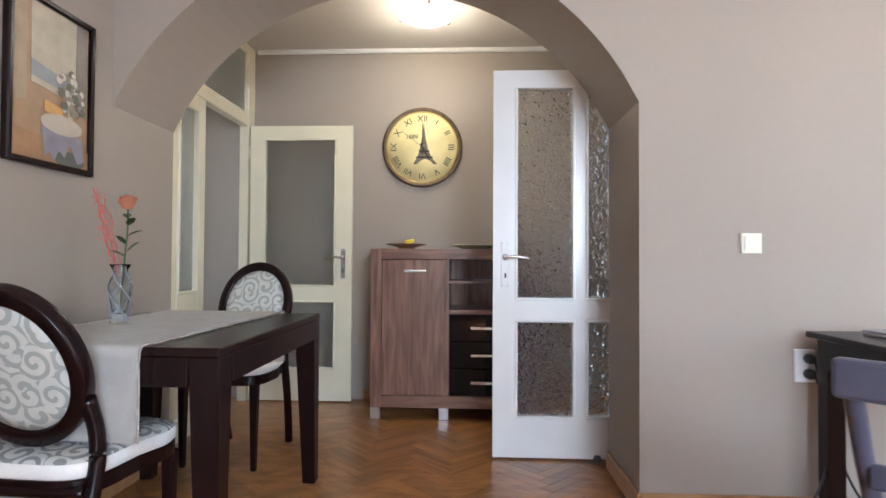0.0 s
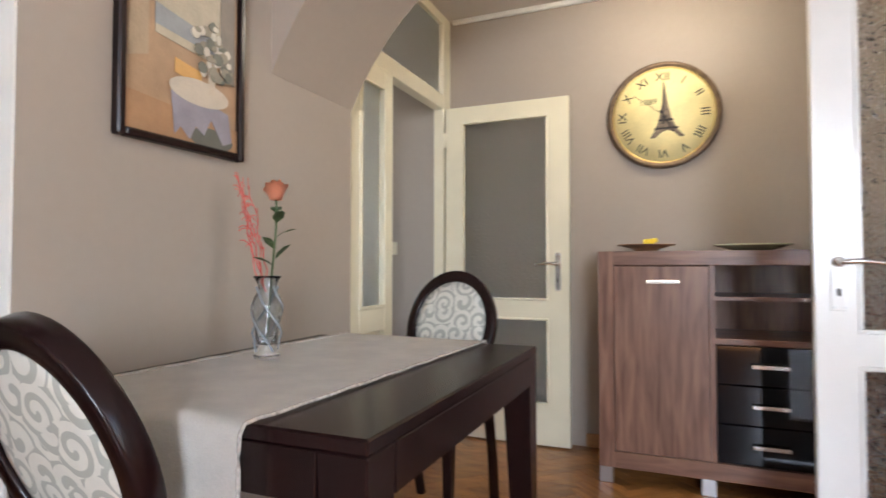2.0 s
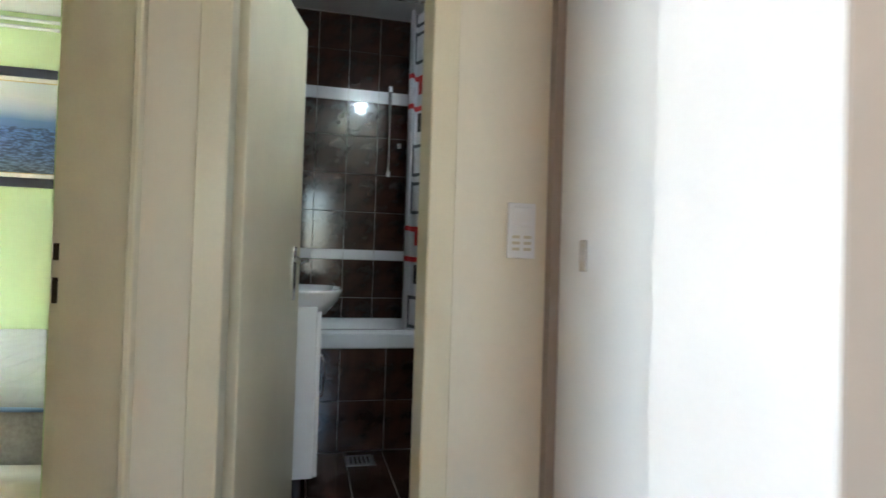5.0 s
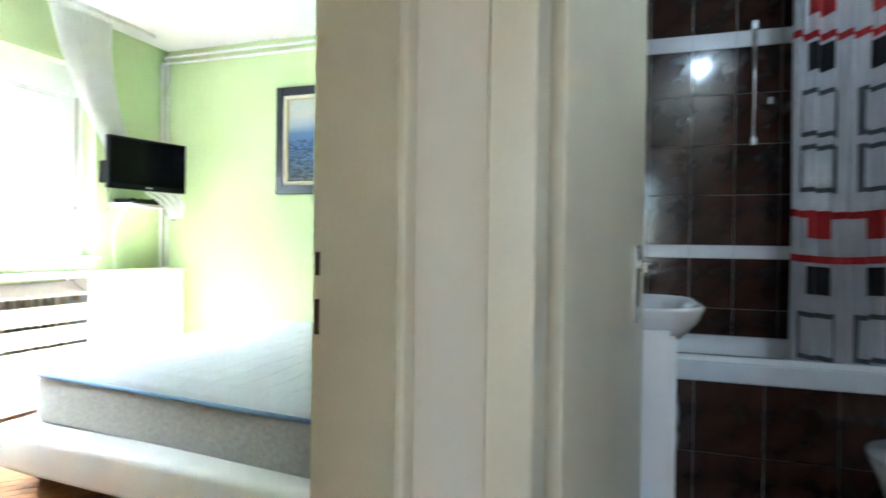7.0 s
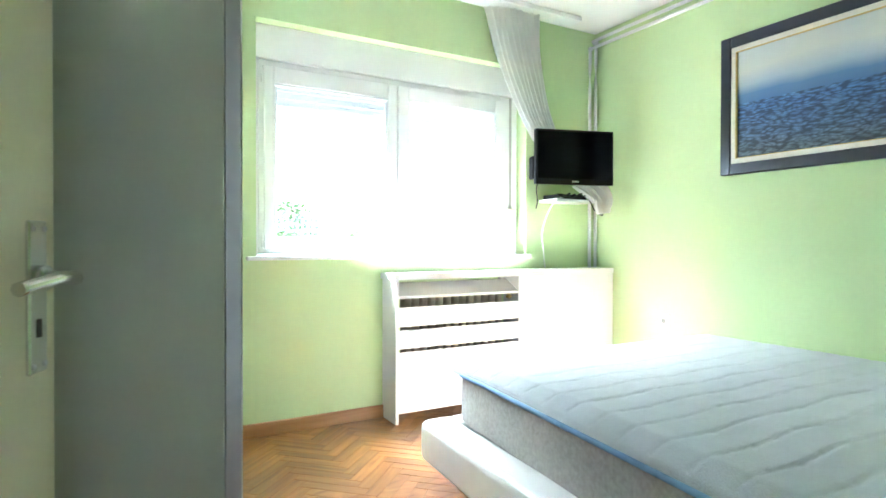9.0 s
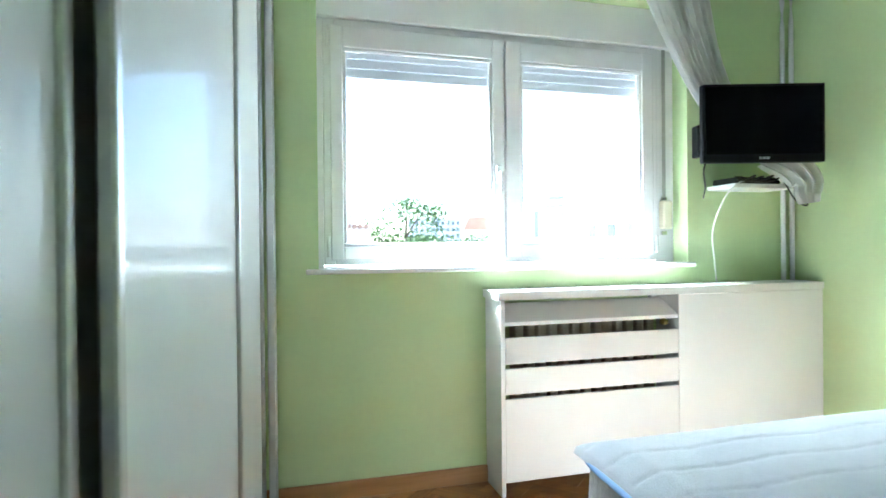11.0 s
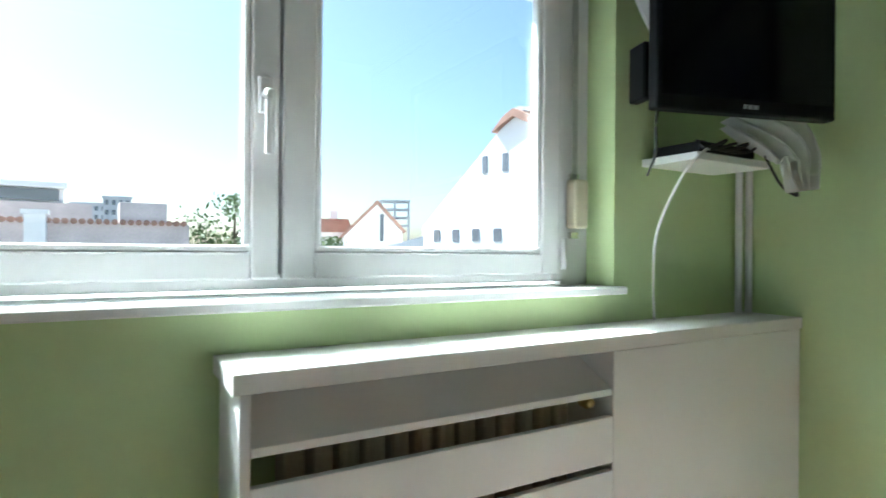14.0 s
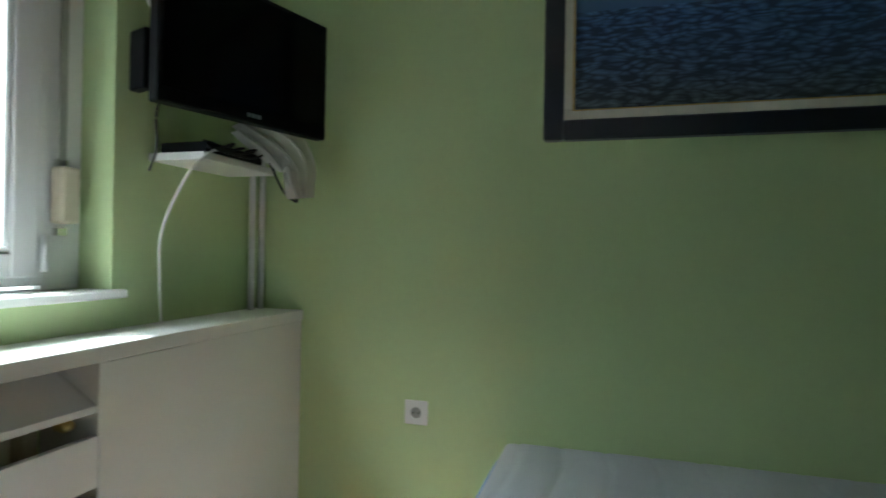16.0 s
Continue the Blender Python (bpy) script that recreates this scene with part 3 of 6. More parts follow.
def lever(parent, m, plate=(0.04, 0.23), side=1, plate_mat=None, keyhole=True, drop=0.15):
    """Plate, lever and keyhole of a door, drawn in the leaf's plane x-z and facing -y."""
    pl = part("lock_plate", boxes((-plate[0] / 2, plate[0] / 2, -0.006, 0, -drop, plate[1] - drop), bevel=0.002), plate_mat or M["chrome"], parent, "long metal lock plate", m)
    part("handle", tube([(0, -0.004, 0), (0, -0.045, 0), (0.012 * side, -0.052, 0), (0.05 * side, -0.054, 0.002), (0.118 * side, -0.046, -0.006)], 0.0085, 8), M["chrome"], pl, "curved metal lever handle")
    part("collar", lathe([(0.016, 0.0), (0.016, 0.01), (0.011, 0.012)], 16), M["chrome"], pl, m=pose(0, -0.006, 0, 90, 0, 0))
    if keyhole:
        # A solid black bar carries the keyhole's shade.
        part("keyhole", boxes((-0.004, 0.004, -0.0075, -0.004, 0.045 - drop, 0.068 - drop)), M["ink"], pl)
        for zz in (0.01 - drop, plate[1] - drop - 0.01):
            for xx in (-plate[0] * 0.33, plate[0] * 0.33):
                part("screw", lathe([(0.0035, 0), (0.0035, 0.002), (0.001, 0.003)], 8), M["alu"], pl, m=pose(xx, -0.006, zz, 90, 0, 0))
    return pl


def leaf(name, label, m, width, height, panes, glass_mat, material, thick=0.04):
    """A door leaf with glazed openings: the frame is one mesh with holes, each pane and each bead its own mesh. Local x along the leaf, y its thickness."""
    d = thing(name, label, "door", m, kind="structure")
    xs = sorted({0.0, width, *[v for p in panes for v in p[:2]]})
    zs = sorted({0.01, height, *[v for p in panes for v in p[2:]]})
    bm = bmesh.new()
    for i in range(len(xs) - 1):
        for j in range(len(zs) - 1):
            cx, cz = (xs[i] + xs[i + 1]) / 2, (zs[j] + zs[j + 1]) / 2
            if not any(p[0] < cx < p[1] and p[2] < cz < p[3] for p in panes):
                box(bm, xs[i], xs[i + 1], 0, thick, zs[j], zs[j + 1])
    bmesh.ops.remove_doubles(bm, verts=bm.verts, dist=1e-5)
    inner = [f for f in bm.faces if any(g is not f and (g.calc_center_median() - f.calc_center_median()).length < 1e-5 for e in f.edges for g in e.link_faces)]
    bmesh.ops.delete(bm, geom=list(set(inner)), context="FACES_ONLY")
    bmesh.ops.recalc_face_normals(bm, faces=bm.faces)
    part("door_frame", bm, material, d)
    for x0, x1, z0, z1 in panes:
        part("pane", boxes((x0 - 0.004, x1 + 0.004, thick * 0.42, thick * 0.58, z0 - 0.004, z1 + 0.004)), glass_mat, d, "textured translucent glass pane")
        w = 0.014
        for yy in (-0.006, thick - 0.006):
            bead = boxes((x0 - w, x1 + w, yy, yy + 0.012, z0 - w, z0), (x0 - w, x1 + w, yy, yy + 0.012, z1, z1 + w), (x0 - w, x0, yy, yy + 0.012, z0, z1), (x1, x1 + w, yy, yy + 0.012, z0, z1), bevel=0.003)
            part("bead", bead, material, d)
    return d


# hall: glazed partition in the west wall with a doorway and a transom
P0, P1 = -1.585, -1.52
partition = thing("glazed_partition", "cream wooden partition with frosted glass beside the hall doorway", "partition", kind="structure")
for nm, b in [("post", (P0, P1, YA1, 3.435, 0, CH)), ("post", (P0, P1, 3.665, 3.75, 0, 1.955)), ("post", (P0, P1, 4.40, YB, 0, CH)), ("rail", (P0, P1, 3.435, 4.40, 1.955, 2.045)),
              ("rail", (P0, P1, 3.435, 4.40, 2.48, CH)), ("rail", (P0, P1, 3.435, 3.665, 0.70, 0.81)), ("rail", (P0, P1, 3.435, 3.665, 1.87, 1.955)), ("rail", (P0, P1, 3.435, 3.665, 0.0, 0.12))]:
    part(nm, boxes(b, bevel=0.004), M["cream"], partition)
part("lower_panel", boxes((P0 + 0.02, P1 - 0.02, 3.435, 3.665, 0.12, 0.70)), M["cream"], partition)
part("pane", boxes((P0 + 0.028, P1 - 0.03, 3.433, 3.667, 0.808, 1.872)), M["frosted"], partition, "narrow frosted glass pane")
part("pane", boxes((P0 + 0.028, P1 - 0.03, 3.433, 4.402, 2.043, 2.482)), M["frosted"], partition, "wide frosted transom pane")
for b in [(P1 - 0.004, P1 + 0.01, 3.435, 3.45, 0.81, 1.87), (P1 - 0.004, P1 + 0.01, 3.65, 3.665, 0.81, 1.87), (P1 - 0.004, P1 + 0.01, 3.45, 3.65, 0.81, 0.825), (P1 - 0.004, P1 + 0.01, 3.45, 3.65, 1.855, 1.87)]:
    part("bead", boxes(b, bevel=0.003), M["cream"], partition)

left_door = leaf("door_1", "cream hall door with two frosted panes, folded open against the wall", pose(-1.505, 4.405, 0), 0.735, 1.955, [(0.115, 0.605, 0.825, 1.85), (0.115, 0.605, 0.245, 0.70)], M["frosted"], M["cream"])
lever(left_door, pose(0.672, 0, 1.02), (0.032, 0.21), -1)
for hz in (0.25, 1.72):
    part("hinge", lathe([(0.009, 0), (0.009, 0.09)], 10), M["cream"], left_door, m=pose(-0.008, 0.004, hz))
right_door = leaf("door_2", "white door with four hammered glass panes, standing open", pose(0.18, 3.335, 0), 0.88, 1.975, [(0.125, 0.40, 0.815, 1.88), (0.48, 0.755, 0.815, 1.88), (0.125, 0.40, 0.22, 0.69), (0.48, 0.755, 0.22, 0.69)], M["pattern_glass"], M["white_paint"])
lever(right_door, pose(0.062, 0, 1.02), (0.042, 0.23), 1, M["white_paint"])
part("door_stop", lathe([(0.0, 0.0), (0.016, 0.004), (0.02, 0.018), (0.014, 0.032), (0.0, 0.036)], 14), M["rubber"], right_door, "round grey rubber stop", pose(0.52, -0.018, 0.0))

# lobby: the white door on its north side, casings, bathroom door and bedroom door
lobby_door = thing("door_3", "closed plain white door with a small lock", "door", kind="structure")
part("door_leaf", boxes((-2.53, -1.8, 2.225, 2.265, 0.008, 1.98), bevel=0.003), M["white_paint"], lobby_door)
part("head", boxes((-2.53, -1.8, 2.19, 2.225, 1.955, 1.992), bevel=0.003), M["white_paint"], lobby_door)
part("lock_plate", boxes((-2.40, -2.365, 2.218, 2.225, 1.03, 1.11), bevel=0.002), M["chrome"], lobby_door, "small metal lock plate")
casing("bath_casing", XT - 0.13, XT + 0.014, 1.34, 1.852, 1.95, "x", 0.075, 0.014, M["cream"], "cream gloss casing of the bathroom doorway")
bedroom_casing = thing("bedroom_casing", "cream gloss door frame with strike plates", "door frame", kind="structure")
part("jamb", prism([(XT - 0.002, 1.13), (XT - 0.002, 0.962), (XT + 0.004, 0.962), (XT + 0.004, 0.987), (XT + 0.026, 0.987), (XT + 0.026, 1.13)], 0, 2.0, "xy"), M["cream"], bedroom_casing)
part("jamb", boxes((-1.888, -1.866, 0.95, 1.13, 0, 2.0), bevel=0.003), M["cream"], bedroom_casing)
part("head", boxes((XT, -1.866, 0.95, 1.13, 1.978, 2.0), bevel=0.003), M["cream"], bedroom_casing)
part("architrave", boxes((XT + 0.0, XT + 0.05, 1.13, 1.147, 0, 2.06), bevel=0.004), M["cream"], bedroom_casing)
part("architrave", boxes((-1.888, -1.82, 1.13, 1.147, 0, 2.06), bevel=0.004), M["cream"], bedroom_casing)
part("architrave", boxes((XT + 0.05, -1.888, 1.13, 1.147, 1.99, 2.06), bevel=0.004), M["cream"], bedroom_casing)
strike_hole = mat("shaded_strike_hole", (0.05, 0.03, 0.015), 0.8, vary=0.2, scale=60)
strike = part("strike_plate", boxes((XT + 0.004, XT + 0.006, 0.9635, 0.9805, 0.90, 1.10), bevel=0.0008), M["cream"], bedroom_casing, "painted strike plate")
part("latch_hole", boxes((XT + 0.0045, XT + 0.0075, 0.966, 0.978, 1.02, 1.06)), strike_hole, strike)
part("bolt_hole", boxes((XT + 0.0045, XT + 0.0075, 0.966, 0.978, 0.92, 0.98)), strike_hole, strike)

door_4 = thing("door_4", "open cream bedroom door with a metal lever", "door", pose(-1.88, 0.945, 0, 0, 0, math.degrees(math.atan2(-0.814, -0.314))), kind="structure")
part("door_leaf", boxes((0, 0.872, -0.02, 0.02, 0.008, 1.975), bevel=0.003), M["cream"], door_4)
lever(door_4, pose(0.822, -0.02, 0.998), (0.04, 0.192), -1, drop=0.12)
part("edge_lock", boxes((0.870, 0.8735, -0.01, 0.01, 0.9, 1.12)), M["chrome"], door_4)
door_5 = thing("door_5", "open cream bathroom door", "door", pose(-2.735, 1.345, 0, 0, 0, 166.5), kind="structure")
part("door_leaf", boxes((0, 0.64, -0.02, 0.02, 0.008, 1.94), bevel=0.003), M["cream"], door_5)
lever(door_5, pose(0.55, -0.02, 1.03), (0.035, 0.2), -1)


# ---- hall and dining place ----
def table():
    t = thing("dining_table", "dark-stained wooden dining table against the wall", "table", pose(-1.03, 2.50, 0))
    x, y = 0.405, 0.522
    part("tabletop", boxes((-x, x, -y, y, 0.728, 0.755), bevel=0.004), M["wenge"], t)
    for sx in (-1, 1):
        part("side_apron", boxes((sx * (x - 0.012) - 0.012, sx * (x - 0.012) + 0.012, -y + 0.09, y - 0.09, 0.645, 0.728), bevel=0.002), M["wenge"], t)
        part("end_apron", boxes((-x + 0.09, x - 0.09, sx * (y - 0.012) - 0.012, sx * (y - 0.012) + 0.012, 0.645, 0.728), bevel=0.002), M["wenge"], t)
        for sy in (-1, 1):
            bm = boxes((-0.045, 0.045, -0.045, 0.045, 0, 0.728), bevel=0.003)
            for v in bm.verts:
                k = 0.62 + 0.38 * min(1, v.co.z / 0.6)
                v.co.x = v.co.x * k + sx * 0.045 * (1 - k)
                v.co.y = v.co.y * k + sy * 0.045 * (1 - k)
            part("leg", bm, M["wenge"], t, m=pose(sx * (x - 0.046), sy * (y - 0.046), 0))
    return t


table()


def sheet(path, width_line, thick, wave=0.0):
    """A cloth strip: path in (y, z), drawn across x between two edges, with soft waves."""
    bm = bmesh.new()
    rows = []
    n = len(width_line)
    for i, (yy, zz) in enumerate(path):
        rows.append([bm.verts.new((xx + 0.0 * i, yy + wave * math.sin(9 * xx + i * 0.7), zz + wave * 0.4 * math.sin(23 * xx + i))) for xx in width_line])
    for a, b in zip(rows, rows[1:]):
        for k in range(n - 1):
            f = bm.faces.new((a[k], a[k + 1], b[k + 1], b[k]))
            f.smooth = True
    bmesh.ops.solidify(bm, geom=bm.faces, thickness=thick)
    bmesh.ops.recalc_face_normals(bm, faces=bm.faces)
    return bm


hang0 = [(-0.535 - 0.012, 0.50 + 0.25 * k / 9) for k in range(10)]
top_line = [(-0.535 + 1.07 * k / 30, 0.7605 + 0.0012 * math.sin(k * 1.7)) for k in range(31)]
hang1 = [(0.535 + 0.012, 0.75 - 0.22 * k / 9) for k in range(10)]
runner = thing("table_runner", "ivory woven table runner hanging over both ends", "table runner", pose(-1.085, 2.50, 0, 0, 0, -2.0))
part("cloth", sheet(hang0 + top_line + hang1, [-0.27 + 0.54 * k / 24 for k in range(25)], 0.0022, 0.0012), M["runner"], runner)
for sx in (-0.272, 0.272):
    part("braided_edge", tube([(sx, y, z + 0.0015) for y, z in (hang0 + top_line + hang1)][::2], 0.0035, 6, steps=2), mat("grey_braid", (0.45, 0.40, 0.35), 0.9, vary=0.4, scale=120), runner, "twisted edge cord")


def dining_chair(m, label):
    """Chair with a round padded back; local +y is the way the sitter looks."""
    c = thing("dining_chair", label, "chair", m, group="chairs at the dining table")
    # seat
    seat_out = [(0.21 * math.copysign(abs(math.cos(a)) ** 0.45, math.cos(a)) * (1.06 if math.sin(a) > 0 else 0.95), 0.215 * math.copysign(abs(math.sin(a)) ** 0.45, math.sin(a))) for a in [2 * math.pi * k / 40 for k in range(40)]]
    part("seat_frame", prism([(u * 1.0, v * 1.0) for u, v in seat_out], 0.385, 0.43, "xy", 0.004), M["wenge"], c)
    bm = bmesh.new()
    rings = []
    for s, z in ((0.99, 0.468), (0.97, 0.476), (0.9, 0.484), (0.6, 0.491), (0.25, 0.492)):
        rings.append([bm.verts.new((u * s, v * s, z)) for u, v in seat_out])
    for a, b in zip(rings, rings[1:]):
        for k in range(40):
            bm.faces.new((a[k], a[(k + 1) % 40], b[(k + 1) % 40], b[k]))
    bm.faces.new(rings[-1])
    part("seat", bm, M["chair_seat"], c, "patterned padded seat", smooth=True)
    bm = bmesh.new()
    rings = [[bm.verts.new((u * s, v * s, z)) for u, v in seat_out] for s, z in ((0.975, 0.430), (1.0, 0.436), (1.008, 0.452), (1.0, 0.466), (0.985, 0.470))]
    for a, b in zip(rings, rings[1:]):
        for k in range(40):
            bm.faces.new((a[k], a[(k + 1) % 40], b[(k + 1) % 40], b[k]))
    part("seat_band", bm, M["runner"], c, "plain ivory seat edge", smooth=True)
    # back: ring and pad, leaning a little
    tilt = pose(0, -0.215, 0.718, 19, 0, 0)

    def ring(ro, ri, y0, y1, sz):
        b2 = bmesh.new()
        n = 48
        prof = [(ro, y0), (ro, y1), (ri, y1), (ri, y0)]
        rs = [[b2.verts.new((r * math.cos(2 * math.pi * k / n), yy, r * sz * math.sin(2 * math.pi * k / n))) for r, yy in prof] for k in range(n)]
        for k in range(n):
            a, b = rs[k], rs[(k + 1) % n]
            for j in range(4):
                b2.faces.new((a[j], a[(j + 1) % 4], b[(j + 1) % 4], b[j]))
        bmesh.ops.recalc_face_normals(b2, faces=b2.faces)
        bmesh.ops.bevel(b2, geom=[e for e in b2.edges if e.calc_face_angle(0) > 1.0], offset=0.006, segments=2, affect="EDGES", profile=0.5)
        for f in b2.faces:
            f.smooth = True
        return b2
    part("back_ring", ring(0.204, 0.163, -0.023, 0.023, 1.12), M["wenge"], c, m=tilt)
    pad = bmesh.new()
    n = 40
    rr = [(0.165, 0.0), (0.161, 0.013), (0.13, 0.019), (0.08, 0.022), (0.0001, 0.023)]
    rr = [(r, -yy) for r, yy in rr[::-1]] + rr
    rs = [[pad.verts.new((r * math.cos(2 * math.pi * k / n), yy, r * 1.12 * math.sin(2 * math.pi * k / n))) for k in range(n)] for r, yy in rr]
    for a, b in zip(rs, rs[1:]):
        for k in range(n):
            pad.faces.new((a[k], a[(k + 1) % n], b[(k + 1) % n], b[k]))
    bmesh.ops.remove_doubles(pad, verts=pad.verts, dist=0.0005)
    bmesh.ops.recalc_face_normals(pad, faces=pad.faces)
    part("backrest", pad, M["chair_back"], c, "patterned padded round backrest", m=tilt, smooth=True)
    for sx in (-1, 1):
        part("back_leg", tube([(sx * 0.175, -0.27, 0), (sx * 0.185, -0.225, 0.2), (sx * 0.190, -0.165, 0.43), (sx * 0.190, -0.162, 0.54), (sx * 0.183, -0.188, 0.64)], 0.021, 10, flat=1.0), M["wenge"], c)
        bm = boxes((-0.02, 0.02, -0.02, 0.02, 0, 0.39), bevel=0.004)
        for v in bm.verts:
            k = 0.6 + 0.4 * v.co.z / 0.39
            v.co.x *= k
            v.co.y *= k
        part("front_leg", bm, M["wenge"], c, m=pose(sx * 0.18, 0.175, 0))
    part("stretcher", tube([(-0.19, -0.2, 0.40), (0, -0.205, 0.40), (0.19, -0.2, 0.40)], 0.015, 8), M["wenge"], c)
    return c


near_chair = dining_chair(pose(-1.09, 2.071, 0, 0, 0, -4.5), "dark-stained chair with a round scroll-patterned back, pushed under the table")
far_chair = copy_thing(near_chair, pose(-1.125, 3.29, 0, 0, 0, 176) @ Matrix.Diagonal((1.0, 1.0, 1.05, 1.0)))
tagged(far_chair, "dark-stained chair with a round scroll-patterned back beside the hall doorway")


def picture(name, label, m, w, h, rim, depth, frame_mat):
    """A framed picture in its local x-z plane, facing -y."""
    p = thing(name, label, "picture", m)
    for nm, b in [("frame_side", (-w / 2, -w / 2 + rim, -depth, 0, 0, h)), ("frame_side", (w / 2 - rim, w / 2, -depth, 0, 0, h)), ("frame_top", (-w / 2 + rim, w / 2 - rim, -depth, 0, h - rim, h)), ("frame_bottom", (-w / 2 + rim, w / 2 - rim, -depth, 0, 0, rim))]:
        part(nm, boxes(b, bevel=0.005), frame_mat, p)
    return p


def flat(outline, y, m_, p, name="painted_shape"):
    return part(name, prism(outline, y - 0.0012, y, "xz"), m_, p)


def oval(cx, cz, rx, rz, n=28):
    return [(cx + rx * math.cos(2 * math.pi * k / n), cz + rz * math.sin(2 * math.pi * k / n)) for k in range(n)]


def paint(name, c, **k):
    return mat(name, c, 0.45, vary=0.14, scale=14, bump=0.25, bump_scale=90, fine=0.06, **k)


pic = picture("framed_painting", "dark framed painting of a table with white flowers", pose(XL, 2.387, 1.32, 0, 0, 90), 0.42, 0.59, 0.022, 0.03, M["wenge"])
part("canvas", boxes((-0.192, 0.192, -0.012, -0.002, 0.018, 0.572)), paint("painted_sand_wall", (0.37, 0.235, 0.135)), pic, "painted canvas")
PAINT = [("painted_sky", (0.44, 0.38, 0.28), [(-0.10, 0.30), (0.12, 0.30), (0.12, 0.57), (-0.10, 0.57)]), ("painted_sea", (0.27, 0.285, 0.29), [(-0.10, 0.305), (0.12, 0.285), (0.12, 0.33), (-0.10, 0.365)]),
         ("painted_sill", (0.46, 0.39, 0.28), [(-0.10, 0.285), (0.12, 0.262), (0.12, 0.287), (-0.10, 0.308)]), ("painted_shutter", (0.20, 0.17, 0.14), [(0.12, 0.24), (0.178, 0.22), (0.178, 0.57), (0.12, 0.57)]),
         ("painted_shutter_light", (0.38, 0.28, 0.18), [(-0.178, 0.20), (-0.12, 0.22), (-0.12, 0.57), (-0.178, 0.57)]), ("painted_floor", (0.36, 0.20, 0.10), [(-0.19, 0.02), (0.19, 0.02), (0.19, 0.09), (-0.19, 0.12)]),
         ("painted_chair", (0.60, 0.33, 0.10), [(-0.04, 0.20), (0.05, 0.185), (0.05, 0.225), (-0.04, 0.24)]), ("painted_shade", (0.11, 0.11, 0.09), oval(0.09, 0.045, 0.08, 0.03))]
for k, (nm, c, o) in enumerate(PAINT):
    flat(o, -0.0125 - 0.0006 * k, paint(nm, c), pic)
flat([(-0.055, 0.17), (-0.04, 0.035), (-0.02, 0.06), (0.01, 0.03), (0.03, 0.07), (0.06, 0.05), (0.085, 0.10), (0.13, 0.035), (0.165, 0.05), (0.15, 0.13)], -0.0178, paint("painted_cloth", (0.27, 0.25, 0.29)), pic)
flat(oval(0.045, 0.165, 0.105, 0.036), -0.0184, paint("painted_table", (0.50, 0.43, 0.34)), pic)
blossom = [paint("painted_petal", (0.58, 0.53, 0.44)), paint("painted_leaf", (0.13, 0.13, 0.10)), paint("painted_stalk", (0.26, 0.23, 0.17))]
rnd = random.Random(4)
for k in range(44):
    a, r = rnd.uniform(0, 6.28), 0.075 * math.sqrt(rnd.random())
    flat(oval(0.085 + r * math.cos(a), 0.285 + 1.1 * r * math.sin(a), rnd.uniform(0.009, 0.02), rnd.uniform(0.008, 0.017), 9), -0.019 - 0.0001 * k, blossom[k % 3], pic, "painted_flower")
flat([(0.075, 0.17), (0.095, 0.17), (0.1, 0.25), (0.07, 0.25)], -0.0188, paint("painted_jar", (0.5, 0.42, 0.32)), pic)

# vase with an artificial rose and red twigs
vase = thing("flower_vase", "twisted marbled glass vase with one rose and red twigs", "vase", pose(-1.225, 2.475, 0.7625) @ Matrix.Diagonal((0.9, 0.9, 0.97, 1)))
prof = [(0.0, 0.0), (0.036, 0.0), (0.038, 0.008), (0.026, 0.03), (0.030, 0.06), (0.043, 0.11), (0.046, 0.135), (0.036, 0.165), (0.026, 0.185), (0.027, 0.20), (0.040, 0.222), (0.0405, 0.225), (0.036, 0.224), (0.024, 0.2), (0.022, 0.186), (0.032, 0.163), (0.042, 0.135), (0.039, 0.11), (0.026, 0.06), (0.021, 0.038), (0.0, 0.034)]
vb = lathe(prof, 40)
for v in vb.verts:
    r = math.hypot(v.co.x, v.co.y)
    a = math.atan2(v.co.y, v.co.x)
    k = 1 + 0.10 * math.sin(4 * (a + v.co.z * 18)) * min(1, v.co.z * 25) * (1 if v.co.z < 0.19 else 0.2)
    v.co.x *= k
    v.co.y *= k
vm = M["vase_glass"]
part("vase_body", vb, vm, vase, smooth=True)
vs = bmesh.new()
for j in range(4):
    tube([((0.045 if 0.06 < z < 0.16 else 0.036) * 0.98 * math.cos(j * 1.571 - z * 18), (0.045 if 0.06 < z < 0.16 else 0.036) * 0.98 * math.sin(j * 1.571 - z * 18), z) for z in [0.02 + 0.016 * q for q in range(12)]], 0.0036, 6, vs, steps=2)
part("swirl", vs, mat("dark_glass_swirl", (0.24, 0.27, 0.29), 0.15, vary=0.2, coat=0.5), vase, "grey raised swirl bands")
part("stem", tube([(0.0, 0.0, 0.05), (0.012, 0.004, 0.22), (0.022, 0.01, 0.36), (0.02, 0.012, 0.45)], 0.0035, 6), M["stem"], vase)
lf = bmesh.new()
